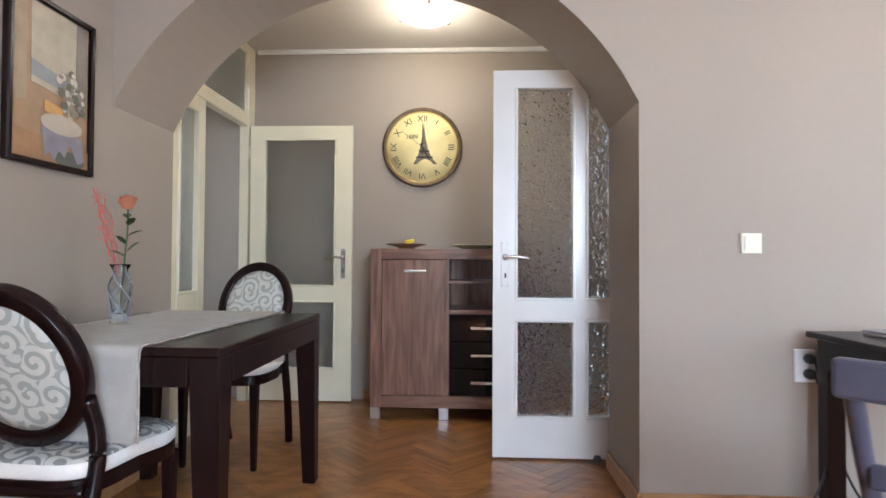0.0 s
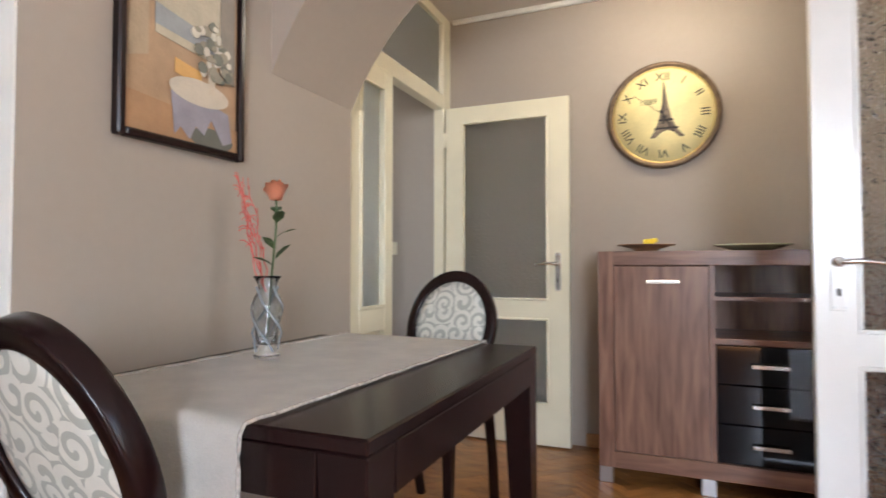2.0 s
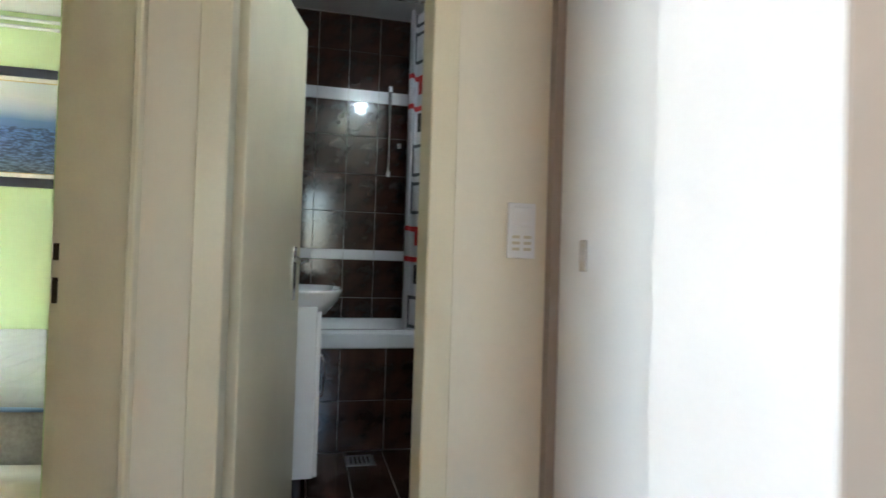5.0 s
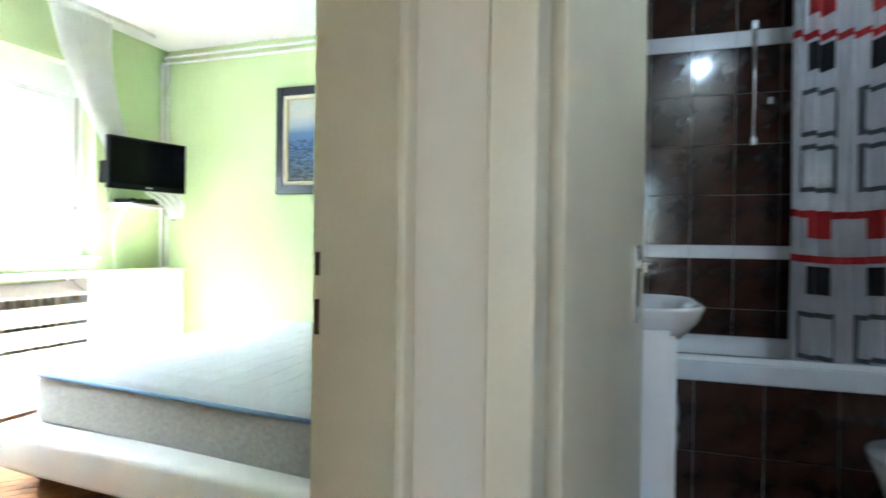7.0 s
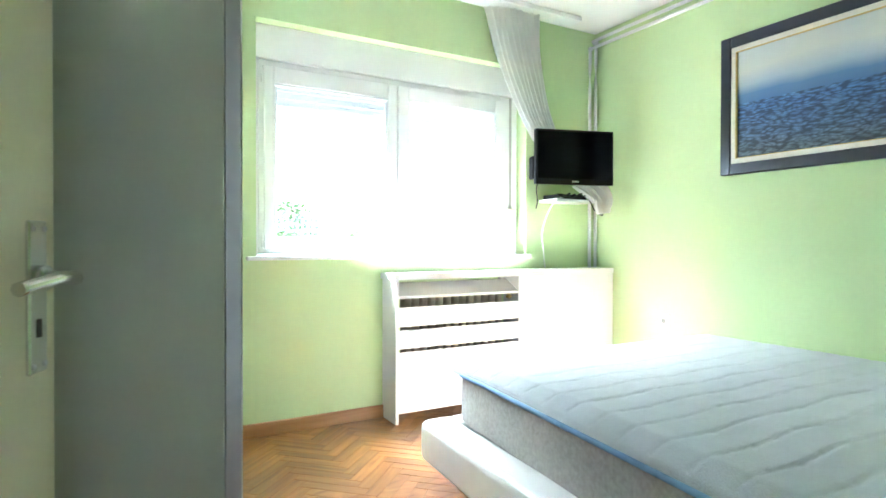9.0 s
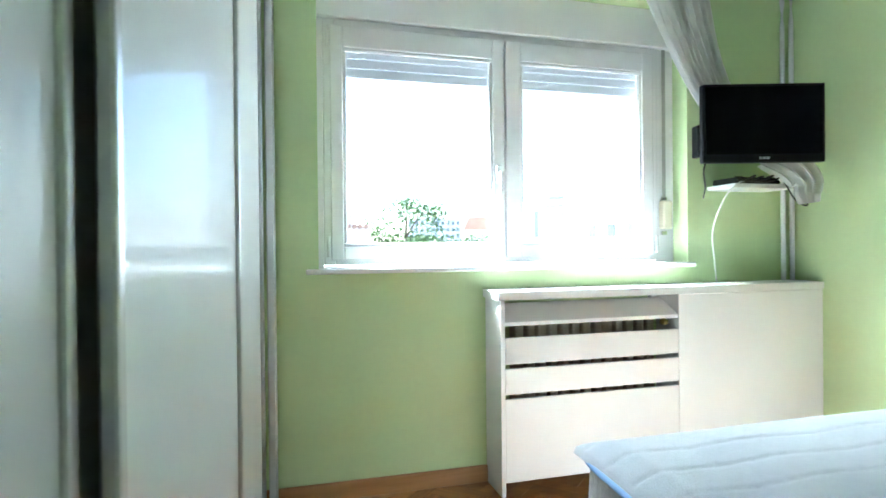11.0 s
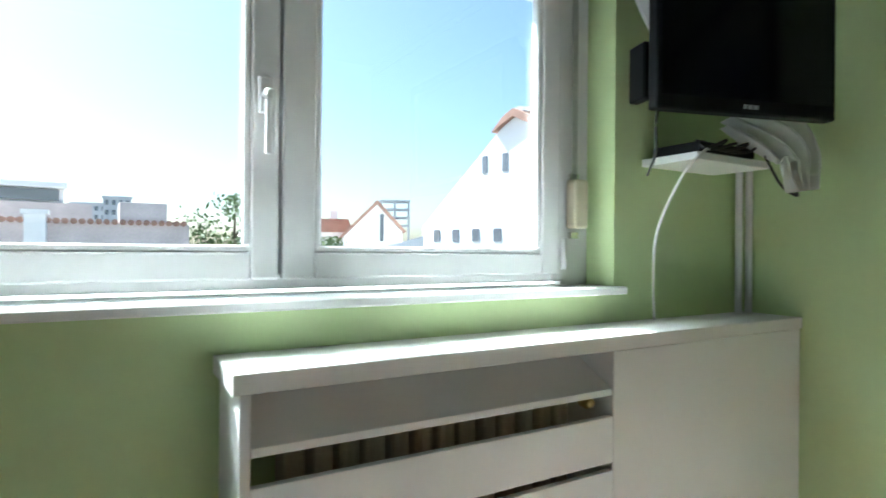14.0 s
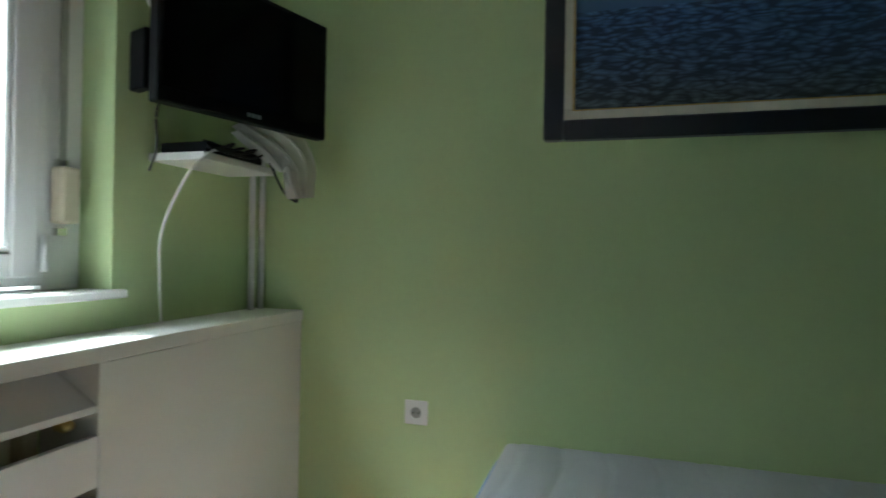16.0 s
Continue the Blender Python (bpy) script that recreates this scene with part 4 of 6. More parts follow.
for (px, py, pz, ax, az) in [(0.02, 0.01, 0.33, 0.9, 0.5), (0.015, 0.006, 0.30, 2.8, 0.7), (0.022, 0.01, 0.37, -0.6, 0.6), (0.018, 0.01, 0.27, 0.2, 0.9), (0.02, 0.01, 0.4, 2.2, 0.4), (0.015, 0.01, 0.25, -2.2, 0.5)]:
    d = Vector((math.cos(ax), math.sin(ax), az)).normalized()
    s = d.cross(Vector((0, 0, 1))).normalized()
    o = Vector((px, py, pz))
    q = [lf.verts.new(o + d * a + s * b + Vector((0, 0, c))) for a, b, c in ((0, 0, 0), (0.02, 0.017, 0.005), (0.048, 0.014, 0.004), (0.07, 0, -0.005), (0.048, -0.014, 0.004), (0.02, -0.017, 0.005))]
    lf.faces.new(q)
bmesh.ops.solidify(lf, geom=lf.faces, thickness=0.0008)
part("leaves", lf, M["stem"], vase)
for k in range(11):
    a = k * 2.4
    r = 0.006 + 0.0019 * k
    pb = bmesh.new()
    grid = [[pb.verts.new(((r * (0.55 + 0.5 * u) + 0.004 * u * u) * math.cos(a + (w - 0.5) * 2.0), (r * (0.55 + 0.5 * u) + 0.004 * u * u) * math.sin(a + (w - 0.5) * 2.0), 0.045 * u - 0.0012 * k * u - 0.012 * (2 * w - 1) ** 2 * u)) for w in (0, 0.25, 0.5, 0.75, 1)] for u in (0.0, 0.35, 0.7, 1.0)]
    for g0, g1 in zip(grid, grid[1:]):
        for q in range(4):
            pb.faces.new((g0[q], g0[q + 1], g1[q + 1], g1[q]))
    bmesh.ops.solidify(pb, geom=pb.faces, thickness=0.0012)
    part("petal", pb, M["rose"], vase, m=pose(0.02, 0.012, 0.435) @ Matrix.Diagonal((1.35, 1.35, 1.3, 1)), smooth=True)
rnd = random.Random(9)
for k in range(5):
    tw = bmesh.new()
    x, y, z = -0.005, 0, 0.18
    pts = []
    for q in range(14):
        pts.append((x, y, z))
        x += rnd.uniform(-0.012, 0.006) - 0.004
        y += rnd.uniform(-0.009, 0.009)
        z += rnd.uniform(0.018, 0.034)
    tube(pts, 0.0022, 5, tw, steps=3, taper=0.6)
    for q in range(5, 13):
        o = Vector(pts[q])
        side = Vector((rnd.uniform(-1, 0.5), rnd.uniform(-1, 1), rnd.uniform(-0.3, 0.6))) * 0.03
        tube([o, o + side * 0.6 + Vector((0, 0, 0.006)), o + side], 0.0014, 4, tw, steps=3)
    part("red_twig", tw, M["red_twig"], vase, "curly red dyed twig")

# cabinet below the clock
cab = thing("sideboard", "walnut laminate sideboard with one door and black drawers", "cabinet", pose(-0.06, 4.008, 0))
cw, cd, z0, z1 = 0.505, 0.46, 0.075, 1.075
part("side_panel", boxes((-cw, -cw + 0.07, 0, cd, z0, z1), bevel=0.002), M["walnut"], cab)
part("side_panel", boxes((cw - 0.07, cw, 0, cd, z0, z1), bevel=0.002), M["walnut"], cab)
part("top_panel", boxes((-cw + 0.07, cw - 0.07, 0, cd, z1 - 0.065, z1), bevel=0.002), M["walnut_h"], cab)
part("bottom_panel", boxes((-cw + 0.07, cw - 0.07, 0, cd, z0, z0 + 0.075), bevel=0.002), M["walnut_h"], cab)
part("back_panel", boxes((-cw + 0.07, cw - 0.07, cd - 0.01, cd - 0.002, z0 + 0.075, z1 - 0.065)), M["walnut"], cab)
part("divider", boxes((-0.03, -0.008, 0.006, cd - 0.01, z0 + 0.075, z1 - 0.065)), M["walnut"], cab)
dr = part("door", boxes((-cw + 0.073, -0.032, 0.002, 0.02, z0 + 0.078, z1 - 0.069), bevel=0.002), M["walnut"], cab, "walnut door with light vertical grain")
part("handle", boxes((-0.29, -0.15, -0.026, -0.016, 0.925, 0.942), (-0.285, -0.275, -0.017, 0.003, 0.927, 0.94), (-0.165, -0.155, -0.017, 0.003, 0.927, 0.94), bevel=0.002), M["chrome"], dr, "flat metal bar handle")
part("shelf", boxes((-0.008, cw - 0.07, 0.02, cd - 0.01, 0.855, 0.873), bevel=0.001), M["walnut_h"], cab)
part("shelf", boxes((-0.008, cw - 0.07, 0.004, cd - 0.01, 0.665, 0.69), bevel=0.001), M["walnut_h"], cab)
for k in range(3):
    a = 0.155 + 0.17 * k
    w = part("drawer", boxes((-0.005, cw - 0.073, 0.004, 0.36, a, a + 0.166), bevel=0.002), M["black_gloss"], cab, "glossy black drawer front")
    part("handle", boxes((0.13, 0.27, -0.022, -0.012, a + 0.075, a + 0.092), (0.14, 0.15, -0.013, 0.005, a + 0.077, a + 0.09), (0.25, 0.26, -0.013, 0.005, a + 0.077, a + 0.09), bevel=0.002), M["chrome"], w)
for fx in (-cw + 0.03, -0.04, cw - 0.03):
    for fy in (0.03, cd - 0.04):
        part("foot", boxes((fx - 0.03, fx + 0.03, fy - 0.02, fy + 0.02, 0, z0), bevel=0.003), M["alu"], cab)
dish = lathe([(0.0, 0.012), (0.045, 0.012), (0.05, 0.0), (0.055, 0.003), (0.06, 0.014), (0.115, 0.03), (0.135, 0.032), (0.134, 0.036), (0.11, 0.034), (0.05, 0.02), (0.0, 0.018)], 36)
bowl = whole("shallow_bowl", dish, M["rattan"], "brown shallow bowl with folded yellow paper", "bowl", pose(-0.36, 4.2, 1.075))
whole("yellow_paper", boxes((-0.045, 0.03, -0.03, 0.03, 0.0, 0.012), (-0.02, 0.042, -0.028, 0.02, 0.012, 0.034), bevel=0.004), M["yellow"], "folded bright yellow paper packet lying in the bowl", "packet", pose(-0.35, 4.2, 1.104, 0, -8, 12))
whole("glass_plate", lathe([(0.0, 0.0), (0.07, 0.0), (0.09, 0.006), (0.15, 0.024), (0.165, 0.028), (0.164, 0.032), (0.145, 0.029), (0.085, 0.012), (0.0, 0.006)], 40), M["dish_glass"], "flat pale green glass plate on the sideboard", "plate", pose(0.10, 4.22, 1.075))

# clock
clock = thing("wall_clock", "large round vintage clock with roman numerals", "clock", pose(-0.283, YB, 1.815))
R0 = 0.287
face = pose(0, 0, 0, 90, 0, 0)
part("dial", lathe([(0.0, 0.0), (0.262, 0.0), (0.262, 0.022), (0.0, 0.022)], 64), M["dial"], clock, "aged yellow dial", face)
part("rim", lathe([(0.255, 0.0), (R0, 0.0), (R0, 0.028), (R0 - 0.006, 0.036), (R0 - 0.018, 0.036), (0.258, 0.026), (0.255, 0.022)], 64, cap=False), M["bronze"], clock, "dark bronze rim", face)
part("inner_ring", lathe([(0.250, 0.0222), (0.262, 0.0222), (0.262, 0.027), (0.254, 0.0255), (0.250, 0.0222)], 64, cap=False), M["brass"], clock, m=face)


def letters(name, text, size, m, parent, material, depth=0.0006):
    c = bpy.data.curves.new(name, "FONT")
    c.body, c.size, c.extrude, c.align_x, c.align_y = text, size, depth, "CENTER", "CENTER"
    tmp = new(name, c)
    bpy.context.view_layer.update()
    me = bpy.data.meshes.new_from_object(tmp.evaluated_get(bpy.context.evaluated_depsgraph_get()))
    bpy.data.objects.remove(tmp)
    me.materials.clear()
    me.materials.append(material)
    ob = new(name, me)
    ob.parent, ob.matrix_basis = parent, m
    return ob


for k, rn in enumerate(["XII", "I", "II", "III", "IIII", "V", "VI", "VII", "VIII", "IX", "X", "XI"]):
    a = math.radians(-30 * k)
    letters("numeral", rn, 0.062, pose(0.205 * math.sin(-a), -0.0232, 0.205 * math.cos(a)) @ pose(0, 0, 0, 90, 0, 0) @ pose(0, 0, 0, 0, 0, -30 * k), clock, M["ink"])
letters("year", "1889", 0.045, pose(-0.075, -0.0232, 0.075, 90, 0, 0), clock, M["ink"])
tower = [(-0.065, -0.122), (-0.045, -0.085), (-0.022, -0.03), (-0.006, 0.05), (0.006, 0.14), (0.010, 0.178), (0.014, 0.14), (0.026, 0.05), (0.045, -0.03), (0.075, -0.085), (0.107, -0.122), (0.08, -0.122), (0.055, -0.095), (0.02, -0.083), (-0.012, -0.095), (-0.04, -0.122)]
sepia = mat("sepia_print", (0.17, 0.125, 0.085), 0.7, vary=0.5, scale=60)
part("tower_drawing", prism(tower, -0.0236, -0.0226, "xz"), sepia, clock, "sepia print of a lattice tower")
for a, b, w in ((-0.026, 0.05, -0.028), (-0.045, 0.075, -0.072)):
    part("tower_platform", boxes((a, b, -0.0239, -0.0230, w - 0.005, w + 0.005)), M["ink"], clock)
part("hour_hand", prism([(-0.006, -0.03), (0.006, -0.03), (0.003, 0.11), (-0.003, 0.11)], -0.0285, -0.0275, "xz"), M["ink"], clock, m=pose(0, 0, 0, 0, 150, 0))
part("minute_hand", prism([(-0.005, -0.05), (0.005, -0.05), (0.0025, 0.175), (-0.0025, 0.175)], -0.0305, -0.0295, "xz"), M["ink"], clock, m=pose(0, 0, 0, 0, 1, 0))
part("second_hand", prism([(-0.0015, -0.05), (0.0015, -0.05), (0.001, 0.19), (-0.001, 0.19)], -0.0322, -0.0315, "xz"), M["ink"], clock, m=pose(0, 0, 0, 0, -52, 0))

# ceiling lamp of the hall
hl = thing("ceiling_lamp", "lit round glass ceiling lamp with metal clips", "ceiling lamp", pose(-0.21, 3.86, CH))
part("base", lathe([(0.0, -0.001), (0.16, -0.001), (0.16, -0.02), (0.0, -0.02)], 40), M["white_paint"], hl)
part("glass_bowl", lathe([(0.172, -0.022), (0.168, -0.035), (0.13, -0.062), (0.07, -0.08), (0.0001, -0.086)], 48), M["lamp_glow"], hl, "glowing white glass bowl", smooth=True)
for k in range(3):
    part("clip", boxes((0.165, 0.182, -0.012, 0.012, -0.05, -0.008), bevel=0.002), M["chrome"], hl, m=pose(0, 0, 0, 0, 0, 120 * k + 40))


# switches and sockets
def wall_switch(name, label, m, w=0.08, h=0.08, rocker=True, material=M["switch"]):
    s = thing(name, label, "switch", m)
    part("plate", boxes((-w / 2, w / 2, -0.011, 0, -h / 2, h / 2), bevel=0.003, seg=2), material, s)
    if rocker:
        part("rocker", boxes((-w / 2 + 0.012, w / 2 - 0.012, -0.015, -0.011, -h / 2 + 0.012, h / 2 - 0.012), bevel=0.0015), M["switch"], s)
    return s


wall_switch("light_switch", "ivory light switch on the arch wall", pose(1.175, YA0, 1.075))
wall_switch("light_switch", "ivory light switch inside the side room", pose(-1.93, YB, 1.12))
combo = wall_switch("switch_unit", "white double switch unit with vents beside the bathroom door", pose(XT, 2.122, 1.137, 0, 0, 90), 0.082, 0.155, False, M["melamine"])
part("rocker", boxes((-0.03, 0.03, -0.015, -0.011, 0.012, 0.066), bevel=0.002), M["melamine"], combo)
for sx in (-1, 1):
    for k in range(3):
        part("slot", boxes((sx * 0.017 - 0.011, sx * 0.017 + 0.011, -0.0125, -0.0105, -0.056 + 0.017 * k, -0.048 + 0.017 * k)), M["beige_plastic"], combo)

sock = thing("double_socket", "white double socket with two black plugs", "socket", pose(1.375, YA0, 0.595))
part("plate", boxes((-0.04, 0.04, -0.012, 0, -0.065, 0.065), bevel=0.004, seg=2), M["melamine"], sock)
for zz in (-0.03, 0.03):
    part("plug", lathe([(0.0, 0.0), (0.02, 0.0), (0.02, 0.02), (0.012, 0.035), (0.0, 0.036)], 16), M["cable_black"], sock, "black plug", pose(0.012, -0.012, zz, 90, 0, 0))

desk = thing("writing_desk", "dark-stained wooden desk against the wall", "desk", pose(1.35, 2.2, 0))
part("desktop", boxes((0.0, 1.25, -0.05, 0.49, 0.715, 0.738), bevel=0.004), M["wenge"], desk)
part("apron", boxes((0.045, 1.2, 0.0, 0.022, 0.60, 0.715), bevel=0.002), M["wenge"], desk)
part("apron", boxes((0.03, 0.052, 0.02, 0.46, 0.60, 0.715), bevel=0.002), M["wenge"], desk)
for x in (0.035, 1.15):
    for y in (-0.03, 0.41):
        part("leg", boxes((x, x + 0.065, y, y + 0.065, 0, 0.715), bevel=0.003), M["wenge"], desk)
laptop = thing("laptop", "closed silver laptop lying on the desk", "laptop", pose(1.52, 2.34, 0.738, 0, 0, 8))
part("base", boxes((0, 0.34, 0, 0.24, 0, 0.012), bevel=0.004, seg=2), M["silver"], laptop)
part("lid", boxes((0, 0.34, 0, 0.24, 0.013, 0.021), bevel=0.003, seg=2), M["silver"], laptop)
wc = thing("desk_chair", "slate painted wooden chair with a straw cushion at the desk", "chair", pose(1.09, 1.52, 0, 0, 0, -48))
for sx in (-1, 1):
    part("back_leg", tube([(sx * 0.19, -0.22, 0), (sx * 0.19, -0.2, 0.45), (sx * 0.2, -0.26, 0.68), (sx * 0.2, -0.32, 0.80)], 0.017, 8), M["grey_chair"], wc)
    part("front_leg", tube([(sx * 0.19, 0.19, 0), (sx * 0.19, 0.19, 0.42)], 0.017, 8, steps=2), M["grey_chair"], wc)
    part("side_rail", boxes((sx * 0.19 - 0.012, sx * 0.19 + 0.012, -0.2, 0.19, 0.40, 0.44), bevel=0.003), M["grey_chair"], wc)
part("seat", boxes((-0.2, 0.2, -0.2, 0.21, 0.425, 0.445), bevel=0.006), M["grey_chair"], wc)
part("cushion", boxes((-0.185, 0.185, -0.18, 0.2, 0.446, 0.485), bevel=0.016, seg=3), M["cushion"], wc, "straw coloured seat cushion")
part("top_rail", boxes((-0.225, 0.225, -0.335, -0.305, 0.765, 0.835), bevel=0.008, seg=2), M["grey_chair"], wc)
part("back_rail", boxes((-0.19, 0.19, -0.262, -0.244, 0.60, 0.645), bevel=0.004), M["grey_chair"], wc)
for k in range(4):
    x = -0.12 + 0.08 * k
    part("spindle", tube([(x, -0.205, 0.44), (x, -0.25, 0.62), (x, -0.315, 0.77)], 0.008, 6), M["grey_chair"], wc)
whole("power_cable", tube([(1.39, YA0 - 0.05, 0.62), (1.43, YA0 - 0.08, 0.45), (1.41, YA0 - 0.10, 0.30), (1.36, YA0 - 0.13, 0.18), (1.27, YA0 - 0.16, 0.05), (1.18, YA0 - 0.2, 0.006), (1.0, YA0 - 0.22, 0.006)], 0.0045, 7), M["cable_black"], "black power cable sagging from the socket", "cable")
whole("power_cable", tube([(1.39, YA0 - 0.05, 0.56), (1.44, YA0 - 0.1, 0.40), (1.46, YA0 - 0.12, 0.22), (1.52, YA0 - 0.2, 0.10), (1.75, YA0 - 0.25, 0.006), (2.0, YA0 - 0.3, 0.006)], 0.0045, 7), M["cable_black"], "black power cable under the desk", "cable")

# ---- bathroom ----
def tile_grid(parent, name, cols, rows, m, material, gap=0.003):
    """Tiles between the grid lines given, in local x-z, facing -y; alike sizes share one mesh."""
    made = {}
    for a, b in cols:
        for c, d in rows:
            key = (round(b - a, 4), round(d - c, 4))
            if key not in made:
                made[key] = mesh_of(name, boxes((gap / 2, b - a - gap / 2, -0.010, 0, gap / 2, d - c - gap / 2), bevel=0.0012), material)
            ob = new(name, made[key])
            ob.parent = parent
            ob.matrix_basis = m @ pose(a, 0, c)


bath_tiles = thing("tile_cladding", "glossy dark brown wall tiles with two white relief borders", "tiles", kind="structure")
cols = [(1.17 + 0.2 * k, 1.37 + 0.2 * k) for k in range(8)]
wall_m = pose(-4.842, 0, 0, 0, 0, 90)
tile_grid(bath_tiles, "tile", cols, [(0.53, 0.78), (0.78, 1.03), (1.095, 1.345), (1.345, 1.595), (1.595, 1.845), (1.845, 2.075), (2.155, 2.405), (2.405, 2.645)], wall_m, M["tile"])
tile_grid(bath_tiles, "border_tile", cols, [(1.03, 1.095), (2.075, 2.155)], wall_m, M["border"])
tub = thing("bathtub", "white built-in bathtub with dark tiled front", "bathtub", pose(-4.50, 1.96, 0))
tx, ty = 0.335, 0.785
shell = bmesh.new()
levels = [((tx, ty), 0.56), ((tx, ty), 0.642), ((tx - 0.012, ty - 0.012), 0.652), ((tx - 0.075, ty - 0.075), 0.65), ((tx - 0.10, ty - 0.10), 0.62), ((tx - 0.13, ty - 0.16), 0.38), ((tx - 0.17, ty - 0.22), 0.30)]
rings = []
for (hx, hy), z in levels:
    rings.append([shell.verts.new((hx * math.copysign(abs(math.cos(a)) ** 0.22, math.cos(a)), hy * math.copysign(abs(math.sin(a)) ** 0.22, math.sin(a)), z)) for a in [2 * math.pi * (k + 0.5) / 48 for k in range(48)]])
for a, b in zip(rings, rings[1:]):
    for k in range(48):
        shell.faces.new((a[k], a[(k + 1) % 48], b[(k + 1) % 48], b[k]))
shell.faces.new(rings[-1])
part("tub_shell", shell, M["enamel"], tub, smooth=True)
part("front_lip", boxes((tx - 0.01, tx + 0.012, -ty, ty, 0.555, 0.632), bevel=0.006, seg=2), M["border"], tub, "white relief border along the front")
part("front_wall", boxes((tx - 0.05, tx - 0.012, -ty, ty, 0, 0.555)), M["grout"], tub)
tile_grid(tub, "tile", [(-0.73 + 0.25 * k, -0.48 + 0.25 * k) for k in range(6)], [(0.0, 0.27), (0.27, 0.552)], pose(tx - 0.012, 0, 0, 0, 0, 90), M["tile"])
structure("bath_floor", boxes((-5.12, XT - 0.0, 1.12, 2.76, -0.012, -0.006)), M["grout"], "pale grout of the bathroom floor", "floor")
bf = thing("floor_tiles", "dark brown bathroom floor tiles with pale joints", "tiles", kind="structure")
ft = mesh_of("floor_tile", boxes((0.002, 0.298, 0.002, 0.198, -0.006, 0.0), bevel=0.001), M["tile"])
for i in range(5):
    for j in range(8):
        ob = new("floor_tile", ft)
        ob.parent = bf
        ob.matrix_basis = pose(-4.16 + 0.3 * i, 1.17 + 0.2 * j, 0)
drain = thing("floor_drain", "square metal floor drain", "drain", pose(-4.02, 1.84, 0.0))
part("drain_frame", boxes((-0.075, 0.075, -0.075, 0.075, 0.0, 0.003), bevel=0.001), M["alu"], drain)
for k in range(5):
    # Raised black bars give the shade inside the drain slots.
    part("slot", boxes((-0.05, 0.05, -0.05 + 0.022 * k, -0.04 + 0.022 * k, 0.0028, 0.0036)), M["ink"], drain)
van = thing("vanity_unit", "white vanity cabinet with washbasin on metal feet", "vanity", pose(-3.42, 1.17, 0))
part("cabinet_body", boxes((-0.55, 0.0, 0.0, 0.42, 0.15, 0.84), bevel=0.003), M["melamine"], van)
for k in range(2):
    dd = part("door", boxes((-0.545 + 0.272 * k, -0.278 + 0.272 * k, 0.421, 0.437, 0.155, 0.82), bevel=0.002), M["melamine"], van)
    part("handle", tube([(-0.30 + 0.05 * k, 0.437, 0.42), (-0.30 + 0.05 * k, 0.46, 0.44), (-0.30 + 0.05 * k, 0.46, 0.58), (-0.30 + 0.05 * k, 0.437, 0.60)], 0.005, 6), M["chrome"], dd)
for fx in (-0.5, -0.05):
    for fy in (0.05, 0.36):
        part("foot", lathe([(0.018, 0), (0.015, 0.02), (0.015, 0.15)], 12), M["rubber"], van, m=pose(fx, fy, 0))
basin = bmesh.new()
rings = []
for s, z, dy in ((0.78, 0.80, 0), (0.95, 0.86, 0), (1.0, 0.895, 0), (1.0, 0.905, 0), (0.93, 0.905, 0), (0.80, 0.87, 0), (0.5, 0.81, 0), (0.1, 0.80, 0)):
    rings.append([basin.verts.new((-0.275 + 0.285 * s * math.copysign(abs(math.cos(a)) ** 0.4, math.cos(a)), 0.225 + (0.30 if math.sin(a) > 0 else 0.22) * s * math.copysign(abs(math.sin(a)) ** 0.6, math.sin(a)), z)) for a in [2 * math.pi * k / 40 for k in range(40)]])
for a, b in zip(rings, rings[1:]):
    for k in range(40):
        basin.faces.new((a[k], a[(k + 1) % 40], b[(k + 1) % 40], b[k]))
basin.faces.new(rings[-1])
basin.faces.new(rings[0][::-1])
part("washbasin", basin, M["enamel"], van, "white ceramic washbasin", smooth=True)
part("tap", tube([(-0.275, 0.06, 0.90), (-0.275, 0.06, 1.0), (-0.275, 0.10, 1.03), (-0.275, 0.18, 1.0)], 0.012, 8), M["chrome"], van, "chrome basin tap")
shower = thing("shower_bar", "chrome shower bar on the tiled wall", "shower", pose(-4.83, 2.04, 1.58))
part("bar", tube([(0.05, 0, 0), (0.05, 0, 0.6)], 0.011, 8, steps=2), M["chrome"], shower)
for zz in (0.02, 0.58):
    part("bracket", boxes((0.0, 0.062, -0.016, 0.016, zz - 0.02, zz + 0.02), bevel=0.004), M["chrome"], shower)
part("hand_shower", boxes((0.045, 0.075, 0.05, 0.085, 0.19, 0.225), bevel=0.006), M["chrome"], shower)
whole("curtain_rod", tube([(-4.15, 1.17, 2.48), (-4.15, 2.75, 2.48)], 0.011, 10, steps=2), M["chrome"], "chrome shower curtain rod across the tub", "curtain rod")


